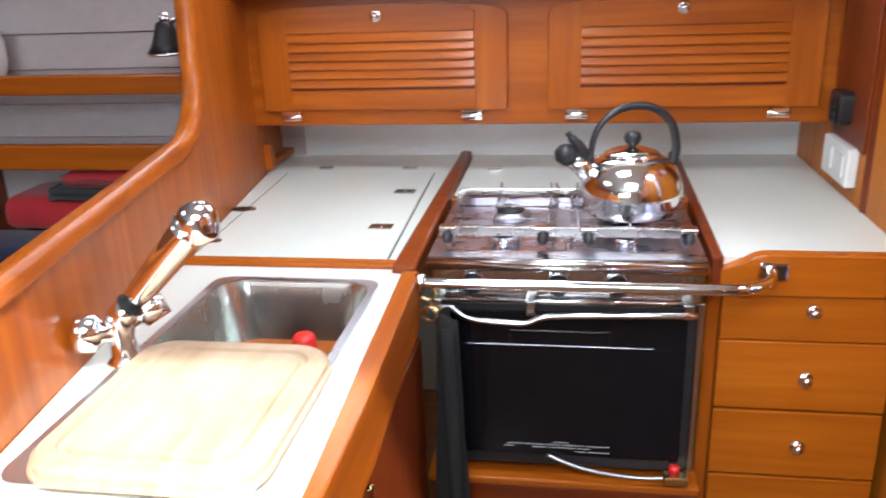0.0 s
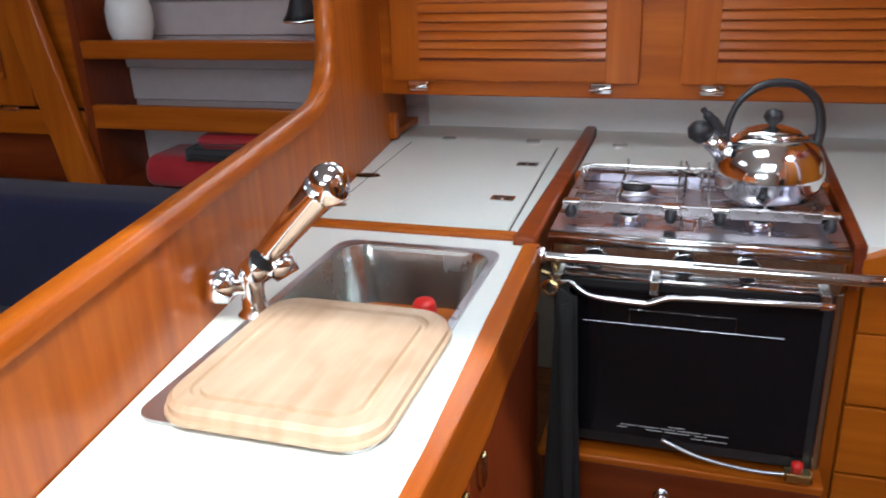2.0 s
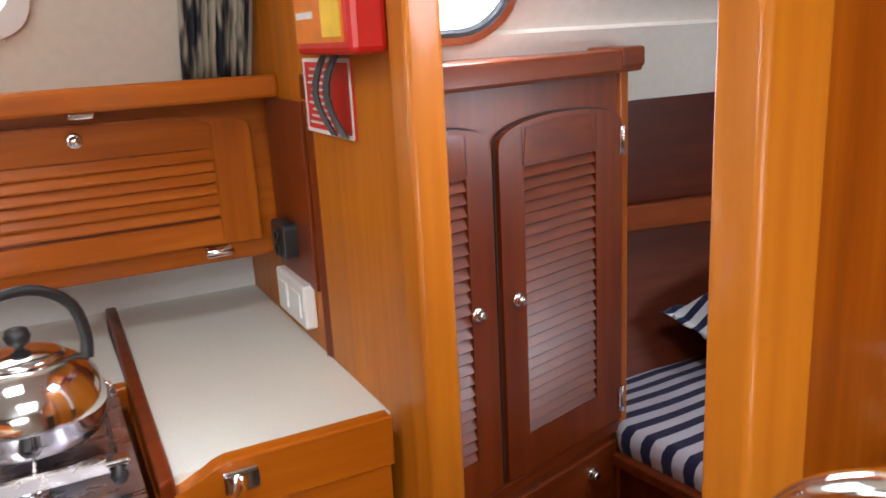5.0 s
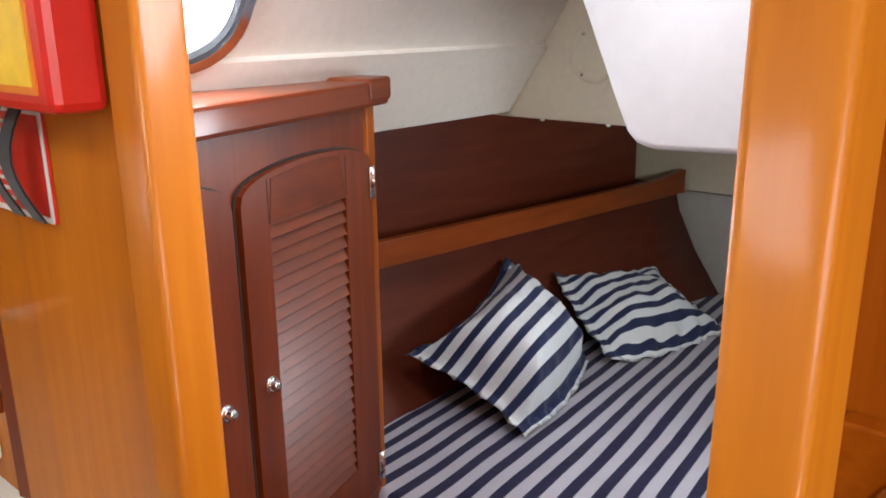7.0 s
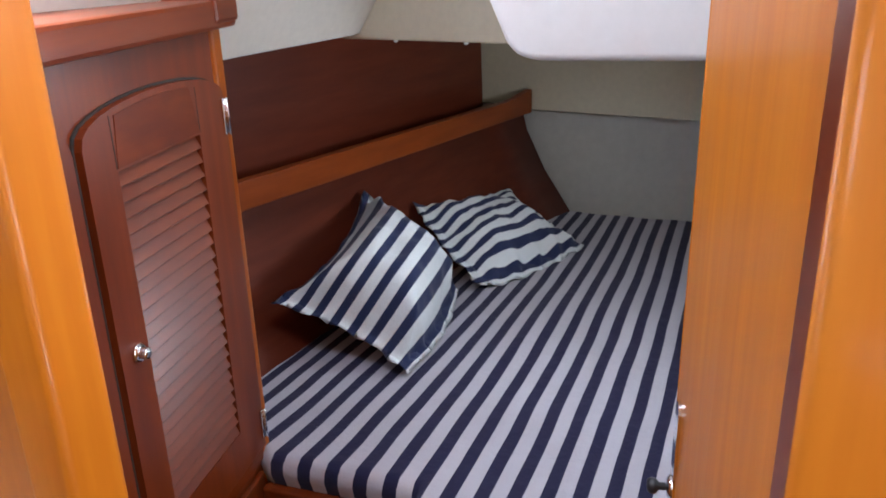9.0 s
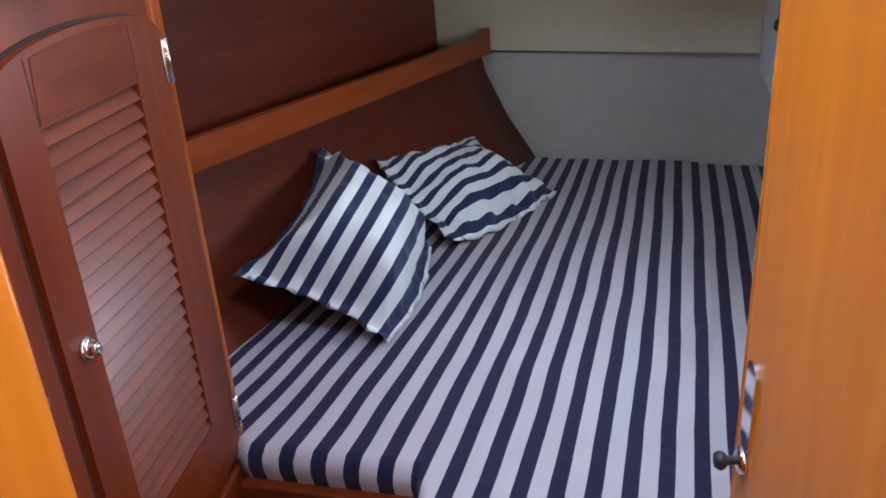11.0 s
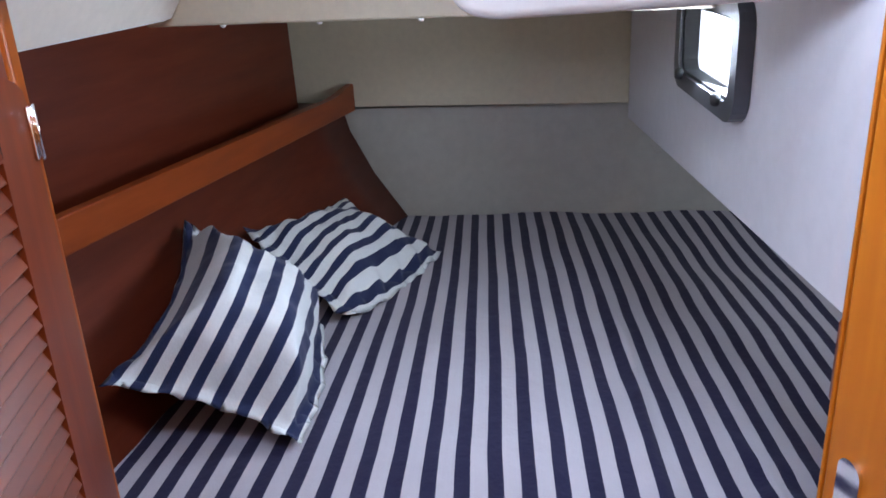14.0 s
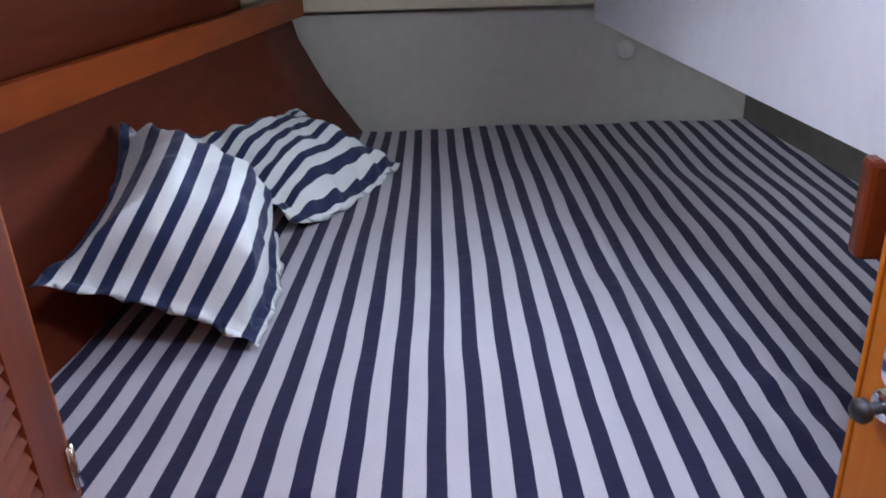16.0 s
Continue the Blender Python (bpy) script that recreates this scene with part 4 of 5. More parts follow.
part("foot", lathe([(0, 0), (0.03, 0), (0.03, 0.004), (0.014, 0.012), (0.0106, 0.03)], 20, Matrix.Translation((0.60, 0.79, 0.0))), chrome, hr, "", True)
part("upper_foot", tube([(0.60, 0.20, 1.42), (0.60, 0.19, 1.60), (0.60, 0.19, 1.90)], 0.0105, 12), chrome, hr, "", True)
gr = thing("grab_rail", "brass toned grab rail with a round flange on a teak pad", "handrail")
part("pad", block(1.074, 0.76, 1.02, 1.0995, 0.9575, 1.112, 0.003), teak_x, gr)
part("flange", lathe([(0, 0), (0.0285, 0), (0.0285, 0.003), (0.025, 0.006), (0.014, 0.007)], 28, facing(1.0738, 0.897, 1.049, (-1, 0, 0))), steel, gr, "", True)
for a in range(4):
    part("screw", lathe([(0, 0), (0.0038, 0), (0.0032, 0.002), (0, 0.003)], 8, facing(1.0685, 0.897 + 0.0215 * math.cos(radians(45 + 90 * a)), 1.049 + 0.0215 * math.sin(radians(45 + 90 * a)), (-1, 0, 0))), chrome, gr)
part("bar", tube(smooth_path([(1.071, 0.897, 1.049), (1.045, 0.896, 1.047), (1.018, 0.895, 1.032), (1.005, 0.894, 0.998), (1.0, 0.893, 0.90), (1.0, 0.89, 0.45), (1.0, 0.89, 0.0)], 7), 0.0128, 16), brass, gr, "", True)

# ---- aft cabin: liners, well, aft wall ----
def cabin_liner_y(z):
    return 1.868 - 0.68 * (z - 1.23)


PORT = (0.84, 1.085, 1.375, 1.60)
bm = bmesh.new()
for x0, x1, z0, z1 in ((0.766, 1.862, 1.236, PORT[2]), (0.766, 1.862, PORT[3], 1.90), (0.766, PORT[0], PORT[2], PORT[3]), (PORT[1], 1.862, PORT[2], PORT[3])):
    merge(sheet([[(x, cabin_liner_y(z), z) for x in (x0, x1)] for z in (z0, z1)], 0.012), None, bm)
structure("wall_cabin_side", bm, liner_white, "white vinyl lined coachroof side", "wall")
structure("trim_liner_edge", block(1.30, 1.862, 1.226, 1.862, 1.876, 1.240, 0.003), white_plastic, "white plastic edge strip", "trim")
structure("wall_cabin_upper_hull", sheet([[(x, y, z) for x in (0.766, 3.0)] for y, z in ((1.882, 1.24), (2.20, 1.24))], 0.01), liner_cream, "cream liner over the shelf", "wall")
CM = Matrix.Translation((0, cabin_liner_y(1.49), 1.49)) @ Euler((math.atan(0.68), 0, 0)).to_matrix().to_4x4()
w2 = tagged(new("window_2"), "opening port with dark frame over the locker", "window", kind="structure")
part("window_frame", holed(rounded(PORT[0] - 0.012, -0.152, PORT[1] + 0.012, 0.152, 0.08, 6), rounded(PORT[0] + 0.003, -0.137, PORT[1] - 0.003, 0.137, 0.07, 6), "y", -0.016, 0.004, CM), steel, w2)
part("gasket", holed(rounded(PORT[0] + 0.002, -0.138, PORT[1] - 0.002, 0.138, 0.07, 6), rounded(PORT[0] + 0.008, -0.132, PORT[1] - 0.008, 0.132, 0.066, 6), "y", -0.012, 0.002, CM), black_rubber, w2)
part("pane", block(PORT[0], -0.002, -0.138, PORT[1], 0.003, 0.138, 0, CM), pane, w2).visible_shadow = False
structure("backdrop_2", block(PORT[0] - 0.06, 0.04, -0.2, PORT[1] + 0.1, 0.05, 0.2, 0, CM), outside, "bright overcast sky outside the port", "sky")

# cream cross panel with a round fitting, and the seat moulding before it
structure("wall_cross_panel", block(1.865, 1.02, 1.217, 1.885, 1.90, 1.90, 0.003), liner_cream, "cream vinyl panel under the deck", "wall")
for k, y in enumerate((1.773, 1.617, 1.46)):
    structure("trim_screw_cap", lathe([(0, 0), (0.005, 0), (0.004, 0.003), (0, 0.004)], 8, facing(1.868, y, 1.2165, (0, 0, -1))), white_plastic, "white screw cap", "screw")
sp = thing("vent_disc", "round cream vent cover on the cross panel", "vent")
part("disc", lathe([(0, 0.004), (0.034, 0.004), (0.036, 0.008), (0.052, 0.008), (0.056, 0.003), (0.056, 0)], 32, facing(1.8645, 1.652, 1.352, (-1, 0, 0))), liner_cream, sp, "", True)
for a in (60, 180, 300):
    part("screw", lathe([(0, 0), (0.004, 0), (0.003, 0.003), (0, 0.0035)], 8, facing(1.857, 1.652 + 0.045 * math.cos(radians(a)), 1.352 + 0.045 * math.sin(radians(a)), (-1, 0, 0))), steel, sp)

bm = bmesh.new()
prof = [(0.97, 1.262), (1.305, 1.250), (1.332, 1.256), (1.348, 1.272), (1.365, 1.32), (1.42, 1.445), (1.62, 1.89), (0.97, 1.89)]
prism(prof, "x", 1.43, 1.864, 0.010, None, bm)
structure("wall_seat_moulding", bm, seat_cream, "white moulded underside of the cockpit seat", "cockpit moulding", True)


def well_y(x):
    return 1.01 + 0.11 * (x - 1.8)




def well_zb(x):
    return 0.972 - 0.084 * (x - 1.28) / 1.42


def under_y(x):
    """The y of the hull panel under the cockpit well, beside the mattress."""
    return 0.603 + 0.2268 * (x - 2.33)


# cockpit well side with a small port
WZ0, WZ1 = 1.095, 1.215
WX0, WX1 = -0.125, 0.185
WM = Matrix.Translation((1.9, well_y(1.9), 0)) @ Euler((0, 0, math.atan(0.11))).to_matrix().to_4x4()
bm = bmesh.new()


def wall_piece(x0, x1, za0, za1, zb0, zb1):
    prism([(x0, za0), (x1, za1), (x1, zb1), (x0, zb0)], "y", -0.03, 0.0, 0, WM, bm)


wall_piece(-0.765, WX0, well_zb(1.14), well_zb(1.9 + WX0), 1.9, 1.9)
wall_piece(WX1, 0.80, well_zb(1.9 + WX1), well_zb(2.70), 1.9, 1.9)
wall_piece(WX0, WX1, well_zb(1.9 + WX0), well_zb(1.9 + WX1), WZ0, WZ0)
wall_piece(WX0, WX1, WZ1, WZ1, 1.9, 1.9)
structure("wall_well_side", bm, well_white, "white cockpit well side over the berth", "wall")
w3 = tagged(new("window_3"), "small opening port with dark hinged frame", "window", kind="structure")
part("window_frame", holed(rounded(WX0 - 0.026, WZ0 - 0.022, WX1 + 0.028, WZ1 + 0.022, 0.04, 5), rounded(WX0 + 0.004, WZ0 + 0.003, WX1 - 0.005, WZ1 - 0.003, 0.025, 5), "y", 0.0005, 0.022, WM), port_grey, w3)
part("gasket", holed(rounded(WX0 + 0.003, WZ0 + 0.001, WX1 - 0.003, WZ1 - 0.001, 0.026, 5), rounded(WX0 + 0.011, WZ0 + 0.008, WX1 - 0.013, WZ1 - 0.008, 0.022, 5), "y", -0.01, 0.016, WM), black_rubber, w3)
part("pane", block(WX0, -0.012, WZ0, WX1, -0.008, WZ1, 0, WM), pane, w3).visible_shadow = False
for x in (WX0 + 0.05, WX1 - 0.03):
    part("dog", lathe([(0, 0), (0.010, 0), (0.010, 0.008), (0.007, 0.012), (0, 0.013)], 12, WM @ facing(x, 0.02, WZ0 + 0.002, (0, 1, 0))), black_plastic, w3, "black port dog", True)
structure("backdrop_3", block(-0.2, -0.05, WZ0 - 0.02, 0.42, -0.045, WZ1 + 0.2, 0, WM), outside, "bright daylight in the cockpit well", "sky")
structure("trim_well_block", block(1.375, 0.915, 0.875, 1.40, 0.975, 0.968, 0.006), mahog_z, "mahogany cleat under the well side", "trim")
# both surfaces below the well have their shade in the dark colour
structure("wall_under_well", prism([(0.766, under_y(0.766)), (2.95, under_y(2.95)), (2.95, under_y(2.95) - 0.02), (0.766, under_y(0.766) - 0.02)], "z", 0.0, 1.05), well_shade, "hull side under the cockpit well, shade put into its dark olive", "wall")
structure("wall_under_well_top", block(0.766, 0.20, 1.0505, 2.95, well_y(0.8) - 0.04, 1.07), well_shade, "underside of the cockpit well, its shade put into the colour", "wall")

structure("wall_aft_upper", block(2.705, 1.10, 0.922, 2.73, 2.25, 1.30, 0.004), liner_cream, "cream painted aft panel", "wall")
structure("wall_aft_lower", sheet([[(2.745 + 0.07 * u, 2.1 - 1.65 * u, z) for u in (0, 1)] for z in (0.4, 0.908)], 0.02), aft_grey, "grey painted hull aft of the berth", "wall")
structure("wall_aft_recess", block(2.79, 1.08, 0.85, 2.805, 2.1, 0.95), aft_grey, "grey hull behind the narrow gap", "wall")
sc = thing("hull_fitting", "small round grey fitting on the hull aft of the berth", "fitting")
part("disc", lathe([(0, 0.004), (0.02, 0.006), (0.024, 0.003), (0.024, 0)], 20, facing(2.784, 1.02, 0.80, (-1, 0, 0))), aft_grey, sc, "", True)

# ---- hull side joinery along the berth ----
def hull_line(x, z):
    """The y of the inner hull panel."""
    base = float(np.interp(x, (1.28, 1.6, 2.1, 2.5, 2.74), (1.930, 1.928, 1.893, 1.795, 1.715)))
    lift = np.interp(z, (0.45, 0.62, 0.73, 0.85, 0.95, 1.0), (-0.12, 0.0, 0.075, 0.135, 0.16, 0.17))
    return base + float(lift)


xs = [1.28 + (2.735 - 1.28) * k / 10 for k in range(11)]
structure("wall_berth_side", sheet([[(x, hull_line(x, z), z) for x in xs] for z in (0.45, 0.55, 0.62, 0.67, 0.73, 0.79, 0.85, 0.90, 0.935)], 0.012), mahog_dark, "dark mahogany panel along the berth", "wall", True)
SHL = [(1.30, 2.005), (2.685, 1.818)]
bs = thing("berth_shelf", "mahogany shelf with a tall fiddle along the berth", "shelf")
part("board", prism([(1.30, 2.003), (2.68, 1.822), (2.71, 2.0), (1.30, 2.20)], "z", 0.922, 0.936), mahog_dark, bs)
d = Vector((SHL[1][0] - SHL[0][0], SHL[1][1] - SHL[0][1], 0))
FM = Matrix.Translation((SHL[0][0], SHL[0][1], 0)) @ Euler((0, 0, math.atan2(d.y, d.x))).to_matrix().to_4x4()
L = d.length
part("fiddle", prism([(0, 0.925), (L, 0.918), (L, 0.988), (L - 0.10, 0.974), (L - 0.14, 0.972), (0, 0.985)], "y", -0.012, 0.010, 0.003, FM), teak_red, bs)
structure("wall_shelf_back", sheet([[(1.28, 2.125, z), (2.645, 1.958 + 0.02 * (z - 0.93), z)] for z in (0.92, 1.08, 1.236)], 0.01), mahog_dark, "dark mahogany panel over the shelf", "wall")

# ---- hanging locker ----
LO = Matrix.Translation((0.76, 1.583, 0)) @ Euler((0, 0, math.atan(0.28))).to_matrix().to_4x4()
LW = 0.600
lk = thing("hanging_locker", "mahogany hanging locker with arched louvred doors", "locker")
part("body", block(0.008, 0.020, 0.0, LW - 0.020, 0.14, 1.292), mahog_z, lk).matrix_world = LO
lk_parts = [
    ("side", block(LW - 0.020, 0.0195, 0.0, LW, 0.34, 1.292, 0.002), mahog_z),
    ("corner_post", prism(rounded(LW - 0.026, -0.004, LW + 0.006, 0.019, 0.008, 5), "z", 0.0, 1.292), teak_z),
    ("face", block(0.008, 0.0, 0.0, LW - 0.0265, 0.0195, 1.292), mahog_z),
    ("cap", block(0.008, -0.022, 1.293, LW + 0.022, 0.15, 1.332, 0.006), mahog_x),
    ("cap_horn", block(LW - 0.045, -0.025, 1.300, LW + 0.025, 0.15, 1.337, 0.006), mahog_x),
    ("base_rail", block(0.008, -0.006, 0.600, LW - 0.027, -0.0005, 0.622, 0.002), mahog_x),
]
for n, b, mt in lk_parts:
    part(n, b, mt, lk).matrix_world = LO


def locker_door(u0, u1, knob_u, hinge_u):
    cu, hw = (u0 + u1) / 2, (u1 - u0) / 2
    a, b = u0 + 0.055, u1 - 0.078
    if hinge_u < knob_u:
        a, b = u0 + 0.078, u1 - 0.055
    inner = [(a, 0.700), (b, 0.700)] + [(b + (a - b) * k / 14, 1.165) for k in range(15)]
    dd = part("door", holed(arch(cu, hw, 0.630, 1.200, 0.042), inner, "y", -0.0125, -0.0005, LO), mahog_z, lk, "arched louvred mahogany door")
    part("door_gap", prism(arch(cu, hw + 0.003, 0.627, 1.202, 0.043), "y", -0.003, -0.0003, 0, LO), seam_dark, dd)
    part("top_panel", prism([(a, 1.168), (b, 1.168)] + [(cu + hw * 0.98 * math.cos(math.pi * k / 14), 1.194 + 0.040 * math.sin(math.pi * k / 14) ** 0.75) for k in range(15) if a <= cu + hw * 0.98 * math.cos(math.pi * k / 14) <= b], "y", -0.0137, -0.0122, 0.0006, LO), mahog_x, dd)
    for u in (a - 0.001, b + 0.001):
        part("rail_joint", block(u - 0.0008, -0.0129, 1.168, u + 0.0008, -0.0123, 1.228, 0, LO), seam_dark, dd)
    step = (1.165 - 0.700) / 24
    for k in range(24):
        z = 0.700 + step * k
        part("slat", prism([(-0.0033, z + 0.0006), (-0.0104, z + 0.0006), (-0.0117, z + 0.0012), (-0.0120, z + 0.0022), (-0.0034, z + step * 1.03), (-0.0033, z + step * 1.03)], "x", a + 0.0005, b - 0.0005, 0, LO), slat_gloss, dd)
    knob_ring(dd, LO @ facing(knob_u, -0.0127, 0.950, (0, -1, 0)), 0.0125)
    for z in (1.175, 0.672):
        h = part("hinge", block(hinge_u - 0.005, -0.0155, z - 0.025, hinge_u + 0.005, -0.0127, z + 0.025, 0.001, LO), chrome, dd, "slim chrome hinge")
        part("hinge_pin", tube([LO @ Vector((hinge_u + 0.004, -0.0167, z - 0.026)), LO @ Vector((hinge_u + 0.004, -0.0167, z + 0.026))], 0.0025, 8), chrome, h, "", True)


locker_door(0.250, 0.572, 0.283, 0.566)
locker_door(0.010, 0.234, 0.190, 0.016)
lo = part("lower_flap", block(0.05, -0.010, 0.12, 0.56, -0.0005, 0.585, 0.003, LO), mahog_x, lk, "lower mahogany flap")
knob_ring(lo, LO @ facing(0.480, -0.0102, 0.545, (0, -1, 0)), 0.0125)
knob_ring(lo, LO @ facing(0.345, -0.0102, 0.445, (0, -1, 0)), 0.0125)

# ---- berth ----
berth = thing("berth", "mahogany berth front under the mattress", "berth")
part("front", prism([(1.318, 1.755), (1.358, 1.451), (1.371, 1.451), (1.331, 1.755)], "z", 0.0, 0.545, 0.002), mahog_x, berth)
part("return_front", prism([(1.02, 1.255), (1.125, 1.325), (1.362, 1.435), (1.362, 1.450), (1.115, 1.337), (1.02, 1.272)], "z", 0.0, 0.545, 0.002), mahog_x, berth)
part("top_board", prism([(0.80, 0.48), (2.72, 0.48), (2.72, 1.60), (1.5, 1.85), (1.345, 1.75), (1.38, 1.43), (1.13, 1.32), (1.03, 1.26), (0.80, 1.20)], "z", 0.505, 0.523), mahog_x, berth)
part("edge_lip", prism([(1.288, 1.722), (1.326, 1.436), (1.352, 1.439), (1.314, 1.726)], "z", 0.535, 0.560, 0.004), mahog_x, berth)

mattress = thing("mattress", "thin mattress in a navy and white striped cotton cover", "mattress")
bm = bmesh.new()
uvl = bm.loops.layers.uv.new("cloth")


def x_front(y):
    return float(np.interp(y, (0.5, 1.24, 1.33, 1.442, 1.455, 1.715, 1.80, 1.95), (0.98, 1.02, 1.10, 1.315, 1.342, 1.303, 1.34, 1.42)))


def x_back(y):
    return float(np.interp(y, (0.5, 1.70, 1.95), (2.815, 2.735, 1.45)))


def fold(x, y):
    """Slack ridges in the cover, running away from the door."""
    out = 0.0
    for x0, y0, x1, y1, w, h in ((1.40, 1.075, 2.30, 1.19, 0.016, 0.011), (1.38, 1.235, 1.95, 1.30, 0.030, 0.005), (1.38, 0.93, 1.75, 1.00, 0.014, 0.006), (1.55, 1.50, 2.15, 1.50, 0.028, 0.004)):
        u = (x - x0) / (x1 - x0)
        if 0 < u < 1:
            off = y - (y0 + (y1 - y0) * u + 0.012 * math.sin(7 * u))
            out += h * math.sin(math.pi * u) ** 0.7 * math.exp(-((off / w) ** 2)) * (1 if off > 0 else 1.2)
    crimp = max(0.0, 1 - math.hypot((x - 1.52) / 0.22, (y - 0.93) / 0.13))
    return out + 0.004 * crimp * math.sin(70 * (x - 0.3 * y))


ys = [0.50 + 0.0058 * k for k in range(251)]
cols = 110
grid = []
for y in ys:
    a, b = x_front(y), x_back(y)
    row = []
    for k in range(cols + 1):
        u = k / cols
        x = a + (b - a) * u
        z = 0.612 + 0.009 * noise.noise((x * 2.2, y * 3.4, 0)) + 0.005 * noise.noise((x * 3.0 - y * 2.0, y * 8.0, 4)) + 0.0022 * noise.noise((x * 9, y * 5, 2)) + fold(x, y)
        edge = min(1.0, (x - a) / 0.014)
        z -= 0.012 * (1 - math.sqrt(max(0, 1 - (1 - edge) ** 2)))
        row.append((x, y, z))
    drop = [(a - 0.003, y, 0.585 - 0.003 * math.sin(y * 140)), (a + 0.004, y, 0.560), (a + 0.012, y, 0.525)]
    grid.append(drop[::-1] + row)
vs = [[bm.verts.new(p) for p in row] for row in grid]
ca, sa = math.cos(radians(5.0)), math.sin(radians(5.0))
lay = {}
for row, pts in zip(vs, grid):
    for k, (v, p) in enumerate(zip(row, pts)):
        X, Y = p[0] - 2.0, p[1] - 1.3
        lay[v] = (ca * p[0] + sa * p[1] - (3 - min(k, 3)) * 0.03, 0.046 * (1.979 + 2.612 * X + -22.01 * Y + -1.562 * X * Y + 0.453 * Y * Y + 0.373 * X * X + 0.455 * X * X * Y + -3.031 * X * Y * Y + -3.901 * Y ** 3))
for r0, r1 in zip(vs, vs[1:]):
    for k in range(len(r0) - 1):
        if r1[k].co.y < under_y(r1[k].co.x) - 0.008:
            continue
        fc = bm.faces.new((r0[k], r0[k + 1], r1[k + 1], r1[k]))
        for lp in fc.loops:
            lp[uvl].uv = lay[lp.vert]
bmesh.ops.delete(bm, geom=[v for v in bm.verts if not v.link_faces], context="VERTS")
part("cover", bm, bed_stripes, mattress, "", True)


def cushion(a, b, c, d, puff, normal, seed, sw):
    """A square scatter cushion from its four corners a b c d, stripes running along a to b."""
    a, b, c, d, normal = (Vector(v) for v in (a, b, c, d, normal))
    th = thing("cushion", "plump navy and white striped cushion with flanged edge", "cushion", "striped cushions on the berth")
    bm = bmesh.new()
    uvl = bm.loops.layers.uv.new("cloth")
    n = 44
    lay, sides = {}, []
    for side in (1, -0.55):
        vs = []
        for i in range(n + 1):
            row = []
            for j in range(n + 1):
                u, v = i / n, j / n
                p = a * (1 - u) * (1 - v) + b * u * (1 - v) + c * u * v + d * (1 - u) * v
                cu, cv = 2 * u - 1, 2 * v - 1
                bow = (-0.085 if cv > 0 else 0.12) * (1 - cu * cu) * cv ** 3
                bow2 = (0.035 if cu > 0 else -0.05) * (1 - cv * cv) * cu ** 3
                p = p - (d - a) * bow - (b - a) * bow2
                e = min(u, v, 1 - u, 1 - v)
                f = max(0.0, min(1.0, (e - 0.055) / 0.36))
                h = puff * (1 - (1 - f) ** 2.4)
                run = (u if min(v, 1 - v) < min(u, 1 - u) else v) * 8
                fray = max(0.0, 1 - e / 0.1)
                p = p + ((b - a) * noise.noise((run, seed, 3)) * (1 if min(u, 1 - u) < min(v, 1 - v) else 0.25) + (d - a) * noise.noise((run, seed, 7)) * (1 if min(v, 1 - v) <= min(u, 1 - u) else 0.25)) * 0.022 * fray
                rim = max(0.0, 1 - e / 0.09)
                horn = max(0.0, abs(cu) + abs(cv) - 1.62) / 0.38
                p = p + ((b - a) * cu + (d - a) * cv) * 0.012 * horn
                h += 0.006 * rim * math.sin(30 * (u + v) + 3 * noise.noise((u * 5, v * 5, seed)) + seed) * (1 if side > 0 else -1) * side
                h += side * 0.016 * noise.noise((u * 4 + seed, v * 4, 0)) * min(1, e / 0.05) + 0.010 * noise.noise((u * 9, v * 9 + seed, 1)) * min(1, e / 0.05) + 0.009 * max(0.0, noise.noise((u * 15 + 4 * v, v * 5, seed + 5))) * (1.6 - 2.2 * e) * min(1, e / 0.04) + 0.006 * math.sin(34 * u + 6 * math.sin(5 * v) + seed) * max(0, 1 - abs(e - 0.1) / 0.1)
                p = p + normal * (side * h if e > 0 else 0.006 * math.sin(30 * (u + v) + 3 * noise.noise((u * 5, v * 5, seed)) + seed))
                row.append(bm.verts.new(p))
                lay[row[-1]] = (u * (b - a).length, v * sw)
            vs.append(row)
        for r0, r1 in zip(vs, vs[1:]):
            for k in range(n):
                fc = bm.faces.new((r0[k], r0[k + 1], r1[k + 1], r1[k]))
                for lp in fc.loops:
                    lp[uvl].uv = lay[lp.vert]
    bmesh.ops.remove_doubles(bm, verts=bm.verts, dist=0.0004)
    part("cover", bm, pillow_stripes, th, "", True)
    return th


cushion((2.035, 1.985, 0.832), (1.575, 1.905, 0.745), (1.622, 1.634, 0.634), (1.995, 1.715, 0.640), 0.150, (-0.18, -0.58, 0.78), 0.4, 0.335)
cushion((2.181, 1.930, 0.768), (2.60, 1.85, 0.690), (2.441, 1.557, 0.622), (2.063, 1.686, 0.625), 0.072, (-0.12, -0.35, 0.93), 2.2, 0.385)

# ---- cabin door, swung into the cabin ----
DM = Matrix.Translation((0.782, 0.927, 0)) @ Euler((0, 0, math.atan2(0.119, 0.378))).to_matrix().to_4x4()
DL = 0.400
cd = tagged(new("door_1"), "varnished teak cabin door standing open", "door", kind="structure")
part("leaf", block(0.0, -0.028, 0.05, DL, 0.0, 1.735, 0.004), teak_light, cd).matrix_world = DM
# dark wood strip painting in the shade between leaf and post
part("hinge_stile", block(0.0, 0.0003, 0.05, 0.024, 0.0025, 1.735, 0.0008), mahog_z, cd, "dark strip on the leaf for the shaded side of the post").matrix_world = DM
part("edge_strip", block(DL + 0.0005, -0.028, 0.05, DL + 0.004, 0.0, 1.735, 0.001), teak_light, cd).matrix_world = DM
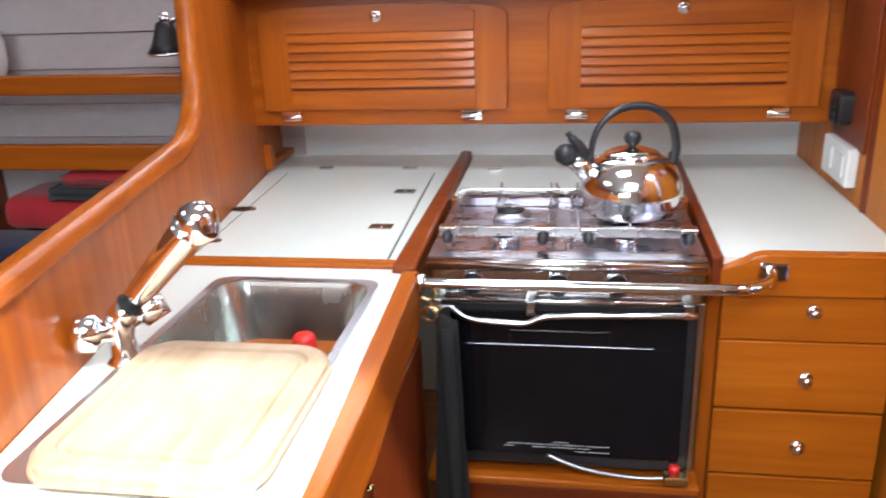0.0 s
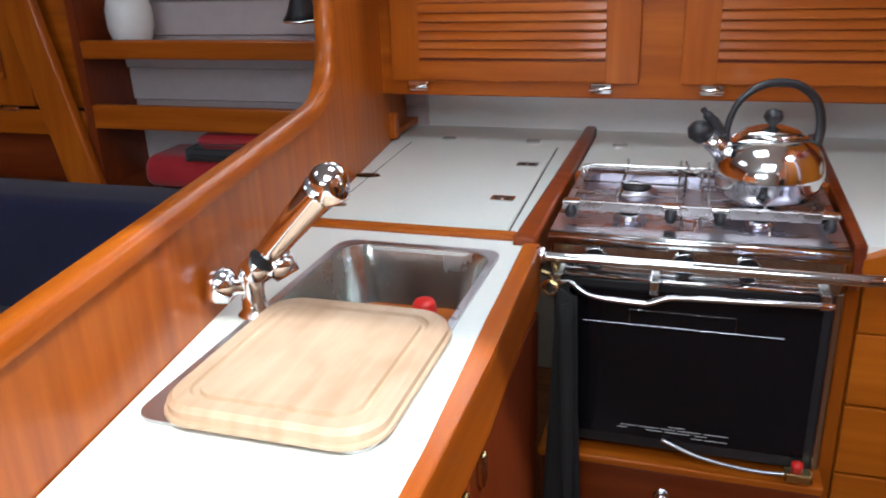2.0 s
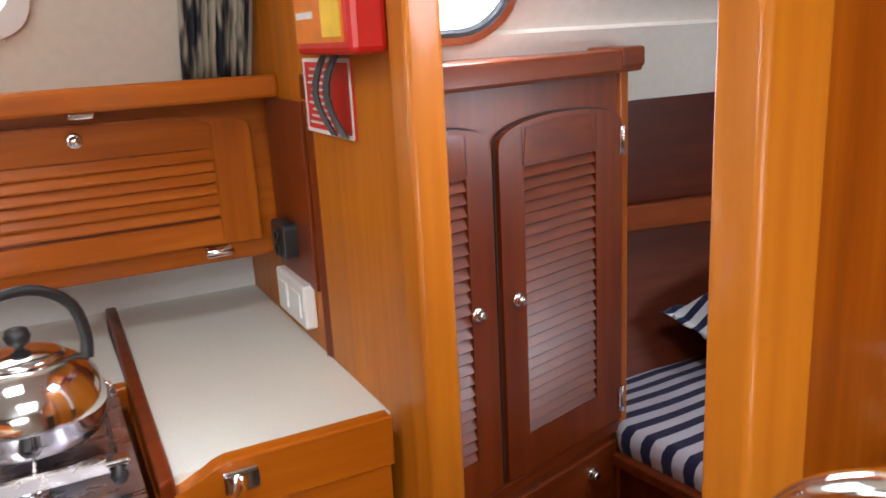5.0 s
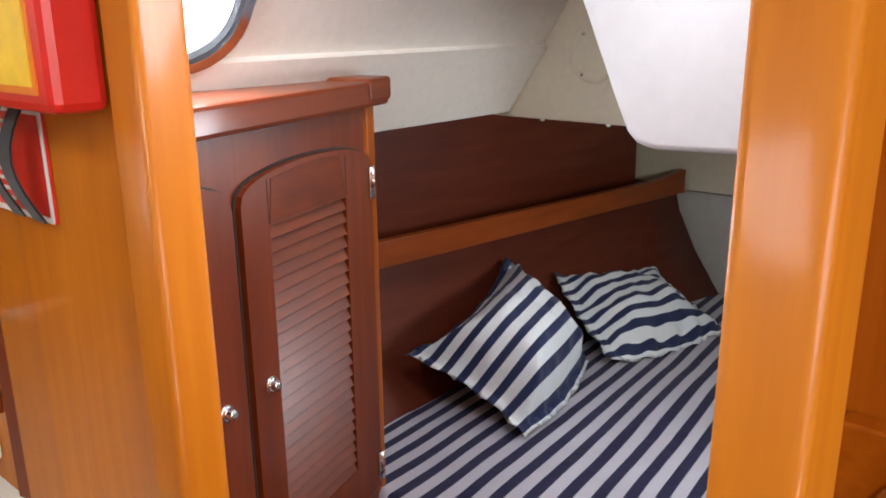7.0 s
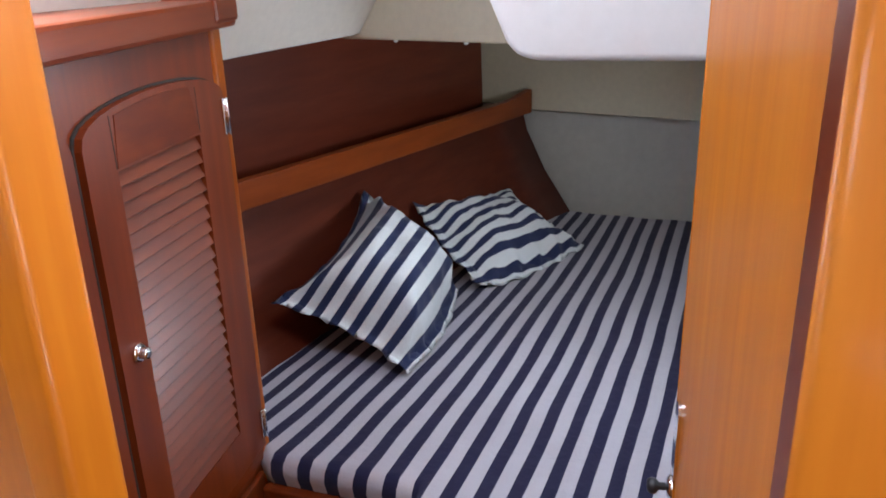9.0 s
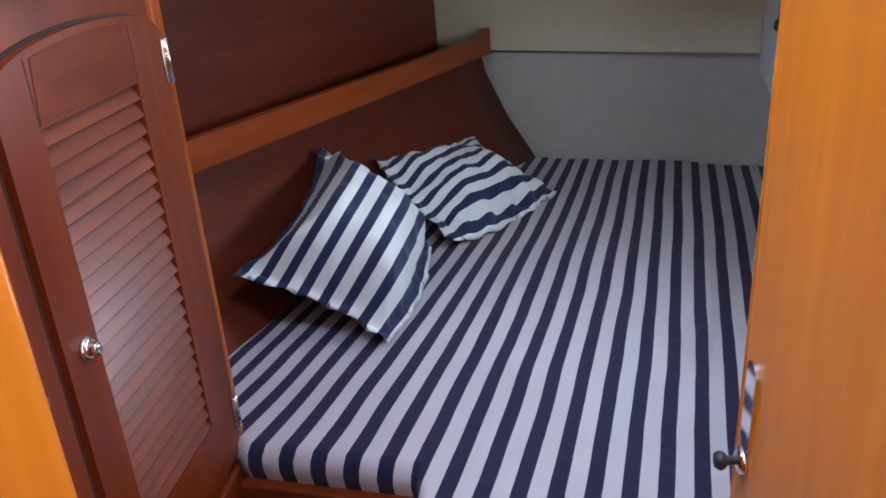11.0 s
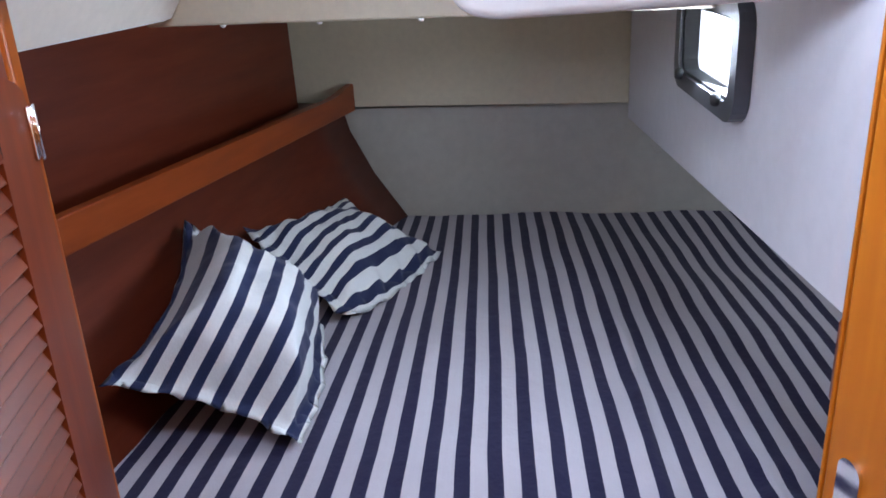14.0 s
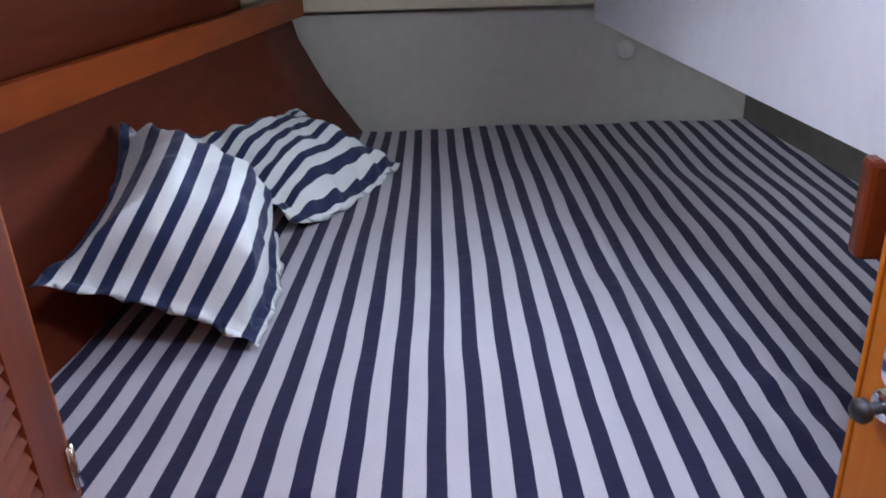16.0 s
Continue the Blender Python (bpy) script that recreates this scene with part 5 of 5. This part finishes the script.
part("lock_plate", block(DL + 0.004, -0.023, 0.86, DL + 0.0065, -0.005, 1.02, 0.001), chrome, cd).matrix_world = DM
part("lock_rose", lathe([(0, 0), (0.013, 0), (0.012, 0.004), (0.008, 0.007), (0, 0.007)], 20, DM @ facing(DL - 0.028, 0.0002, 0.888, (0, 1, 0))), chrome, cd, "", True)
part("lock_plate_face", prism(rounded(DL - 0.042, 0.900, DL - 0.018, 0.985, 0.011, 5), "y", 0.0002, 0.003, 0, DM), chrome, cd)
part("lock_knob", lathe([(0, 0), (0.004, 0.002), (0.004, 0.008), (0.0075, 0.011), (0.0085, 0.015), (0.006, 0.019), (0, 0.020)], 16, DM @ facing(DL - 0.028, 0.006, 0.888, (0, 1, 0))), black_plastic, cd, "dark round lock knob", True)

# ---- saloon beyond the bulwark ----
structure("wall_saloon_bulkhead", block(-1.335, 1.99, 0.0, -1.31, 2.6, 1.9), mahog_z, "dark varnished saloon divider", "wall")
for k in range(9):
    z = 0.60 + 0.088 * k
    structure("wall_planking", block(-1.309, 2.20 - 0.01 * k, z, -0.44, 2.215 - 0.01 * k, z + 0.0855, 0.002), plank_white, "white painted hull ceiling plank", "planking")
structure("wall_planking_back", block(-1.309, 2.23, 0.5, -0.44, 2.25, 1.9), seam_dark, "dark gaps behind the planking", "wall")
for z, dep in ((1.085, 0.0), (0.905, 0.0)):
    s = thing("saloon_shelf", "varnished teak saloon shelf with a fiddle", "shelf", "saloon shelves")
    part("board", block(-1.309, 2.012, z + 0.002, -0.47, 2.195 if z < 1 else 2.145, z + 0.016), teak_x, s)
    part("fiddle", block(-1.309, 1.985, z, -0.46, 2.011, z + (0.046 if z > 1 else 0.062), 0.005), teak_x, s)
structure("saloon_knee", prism([(-1.56, 1.45), (-1.46, 1.45), (-1.30, 0.745), (-1.405, 0.745)], "y", 1.955, 1.984, 0.006), teak_z, "slanting varnished teak knee", "brace")
sc2 = thing("saloon_cabinet", "varnished teak saloon cabinet with louvred door", "cabinet")
part("body", block(-2.6, 2.012, 0.955, -1.336, 2.3, 1.7), teak_x, sc2)
part("rail", block(-2.6, 1.99, 0.882, -1.34, 2.011, 0.948, 0.003), teak_x, sc2)
part("lower_panel", block(-2.6, 2.03, 0.60, -1.337, 2.05, 0.88), mahog_x, sc2)
dd = part("door", block(-2.1, 1.994, 0.957, -1.50, 2.0115, 1.45, 0.003), teak_z, sc2)
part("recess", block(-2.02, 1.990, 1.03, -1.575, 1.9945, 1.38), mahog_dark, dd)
for k in range(18):
    z = 1.032 + 0.0192 * k
    part("slat", prism([(1.9895, z), (1.982, z + 0.001), (1.982, z + 0.005), (1.9895, z + 0.018)], "x", -2.02, -1.575), teak_x, dd)
part("hinge", block(-1.60, 1.985, 0.945, -1.55, 1.9935, 0.956, 0.002), chrome, dd)
se = thing("settee", "navy upholstered saloon settee", "settee")
part("backrest", block(-2.7, 1.80, 0.42, -0.60, 1.97, 0.765, 0.03, None, None, 4), navy_cloth, se, "", True)
part("seat", block(-2.7, 1.15, 0.30, -0.60, 1.80, 0.46, 0.03, None, None, 4), navy_cloth, se, "", True)
part("plinth", block(-2.7, 1.22, 0.0, -0.62, 1.97, 0.30), teak_x, se)
part("ledge", block(-2.7, 1.971, 0.70, -0.60, 2.2, 0.745), mahog_x, se)


def soft_block(x0, y0, z0, x1, y1, z1, seed):
    bm = block(x0, y0, z0, x1, y1, z1, 0.03, None, None, 4)
    for v in bm.verts:
        v.co += Vector((noise.noise(v.co * 9 + Vector((seed, 0, 0))), noise.noise(v.co * 9 + Vector((0, seed, 0))), noise.noise(v.co * 9 + Vector((0, 0, seed))))) * 0.012
    return bm


bag = thing("folded_jackets", "folded red and black jackets stowed under the shelf", "clothing")
part("lower_fold", soft_block(-1.19, 1.985, 0.746, -0.60, 2.17, 0.832, 1), red_cloth, bag, "", True)
part("black_band", soft_block(-1.06, 1.985, 0.828, -0.66, 2.17, 0.858, 2), dark_cloth, bag, "black fleece lining", True)
part("upper_fold", soft_block(-1.02, 1.995, 0.855, -0.66, 2.17, 0.900, 3), red_cloth, bag, "", True)
part("white_tag", block(-0.83, 1.982, 0.886, -0.80, 1.988, 0.898, 0.001), white_plastic, bag)
lamp = thing("reading_lamp", "black and chrome bell reading lamp on a swivel arm", "reading lamp")
lx, ly, lz = -0.683, 2.0, 1.19
part("shade", lathe([(0.014, 0.055), (0.020, 0.05), (0.026, 0.03), (0.034, 0.006), (0.045, -0.012), (0.042, -0.012), (0.02, 0.03), (0.012, 0.05)], 20, Matrix.Translation((lx, ly, lz))), black_plastic, lamp, "", True)
part("chrome_band", lathe([(0.0455, -0.012), (0.048, -0.014), (0.046, -0.018), (0.040, -0.016)], 20, Matrix.Translation((lx, ly, lz))), chrome, lamp, "", True)
part("neck", lathe([(0, 0.075), (0.010, 0.073), (0.011, 0.05), (0, 0.05)], 12, Matrix.Translation((lx, ly, lz))), chrome, lamp, "", True)
part("arm", tube([(lx, ly, lz + 0.055), (lx + 0.06, ly, lz + 0.06), (-0.50, 2.0, lz + 0.06)], 0.006, 8), chrome, lamp, "", True)
bowl = thing("round_lamp", "round white lamp on the saloon shelf", "lamp")
part("globe", lathe([(0, 0), (0.03, 0.004), (0.05, 0.025), (0.058, 0.055), (0.058, 0.10), (0.05, 0.13), (0, 0.135)], 24, Matrix.Translation((-1.21, 2.07, 1.1012))), white_plastic, bowl, "", True)
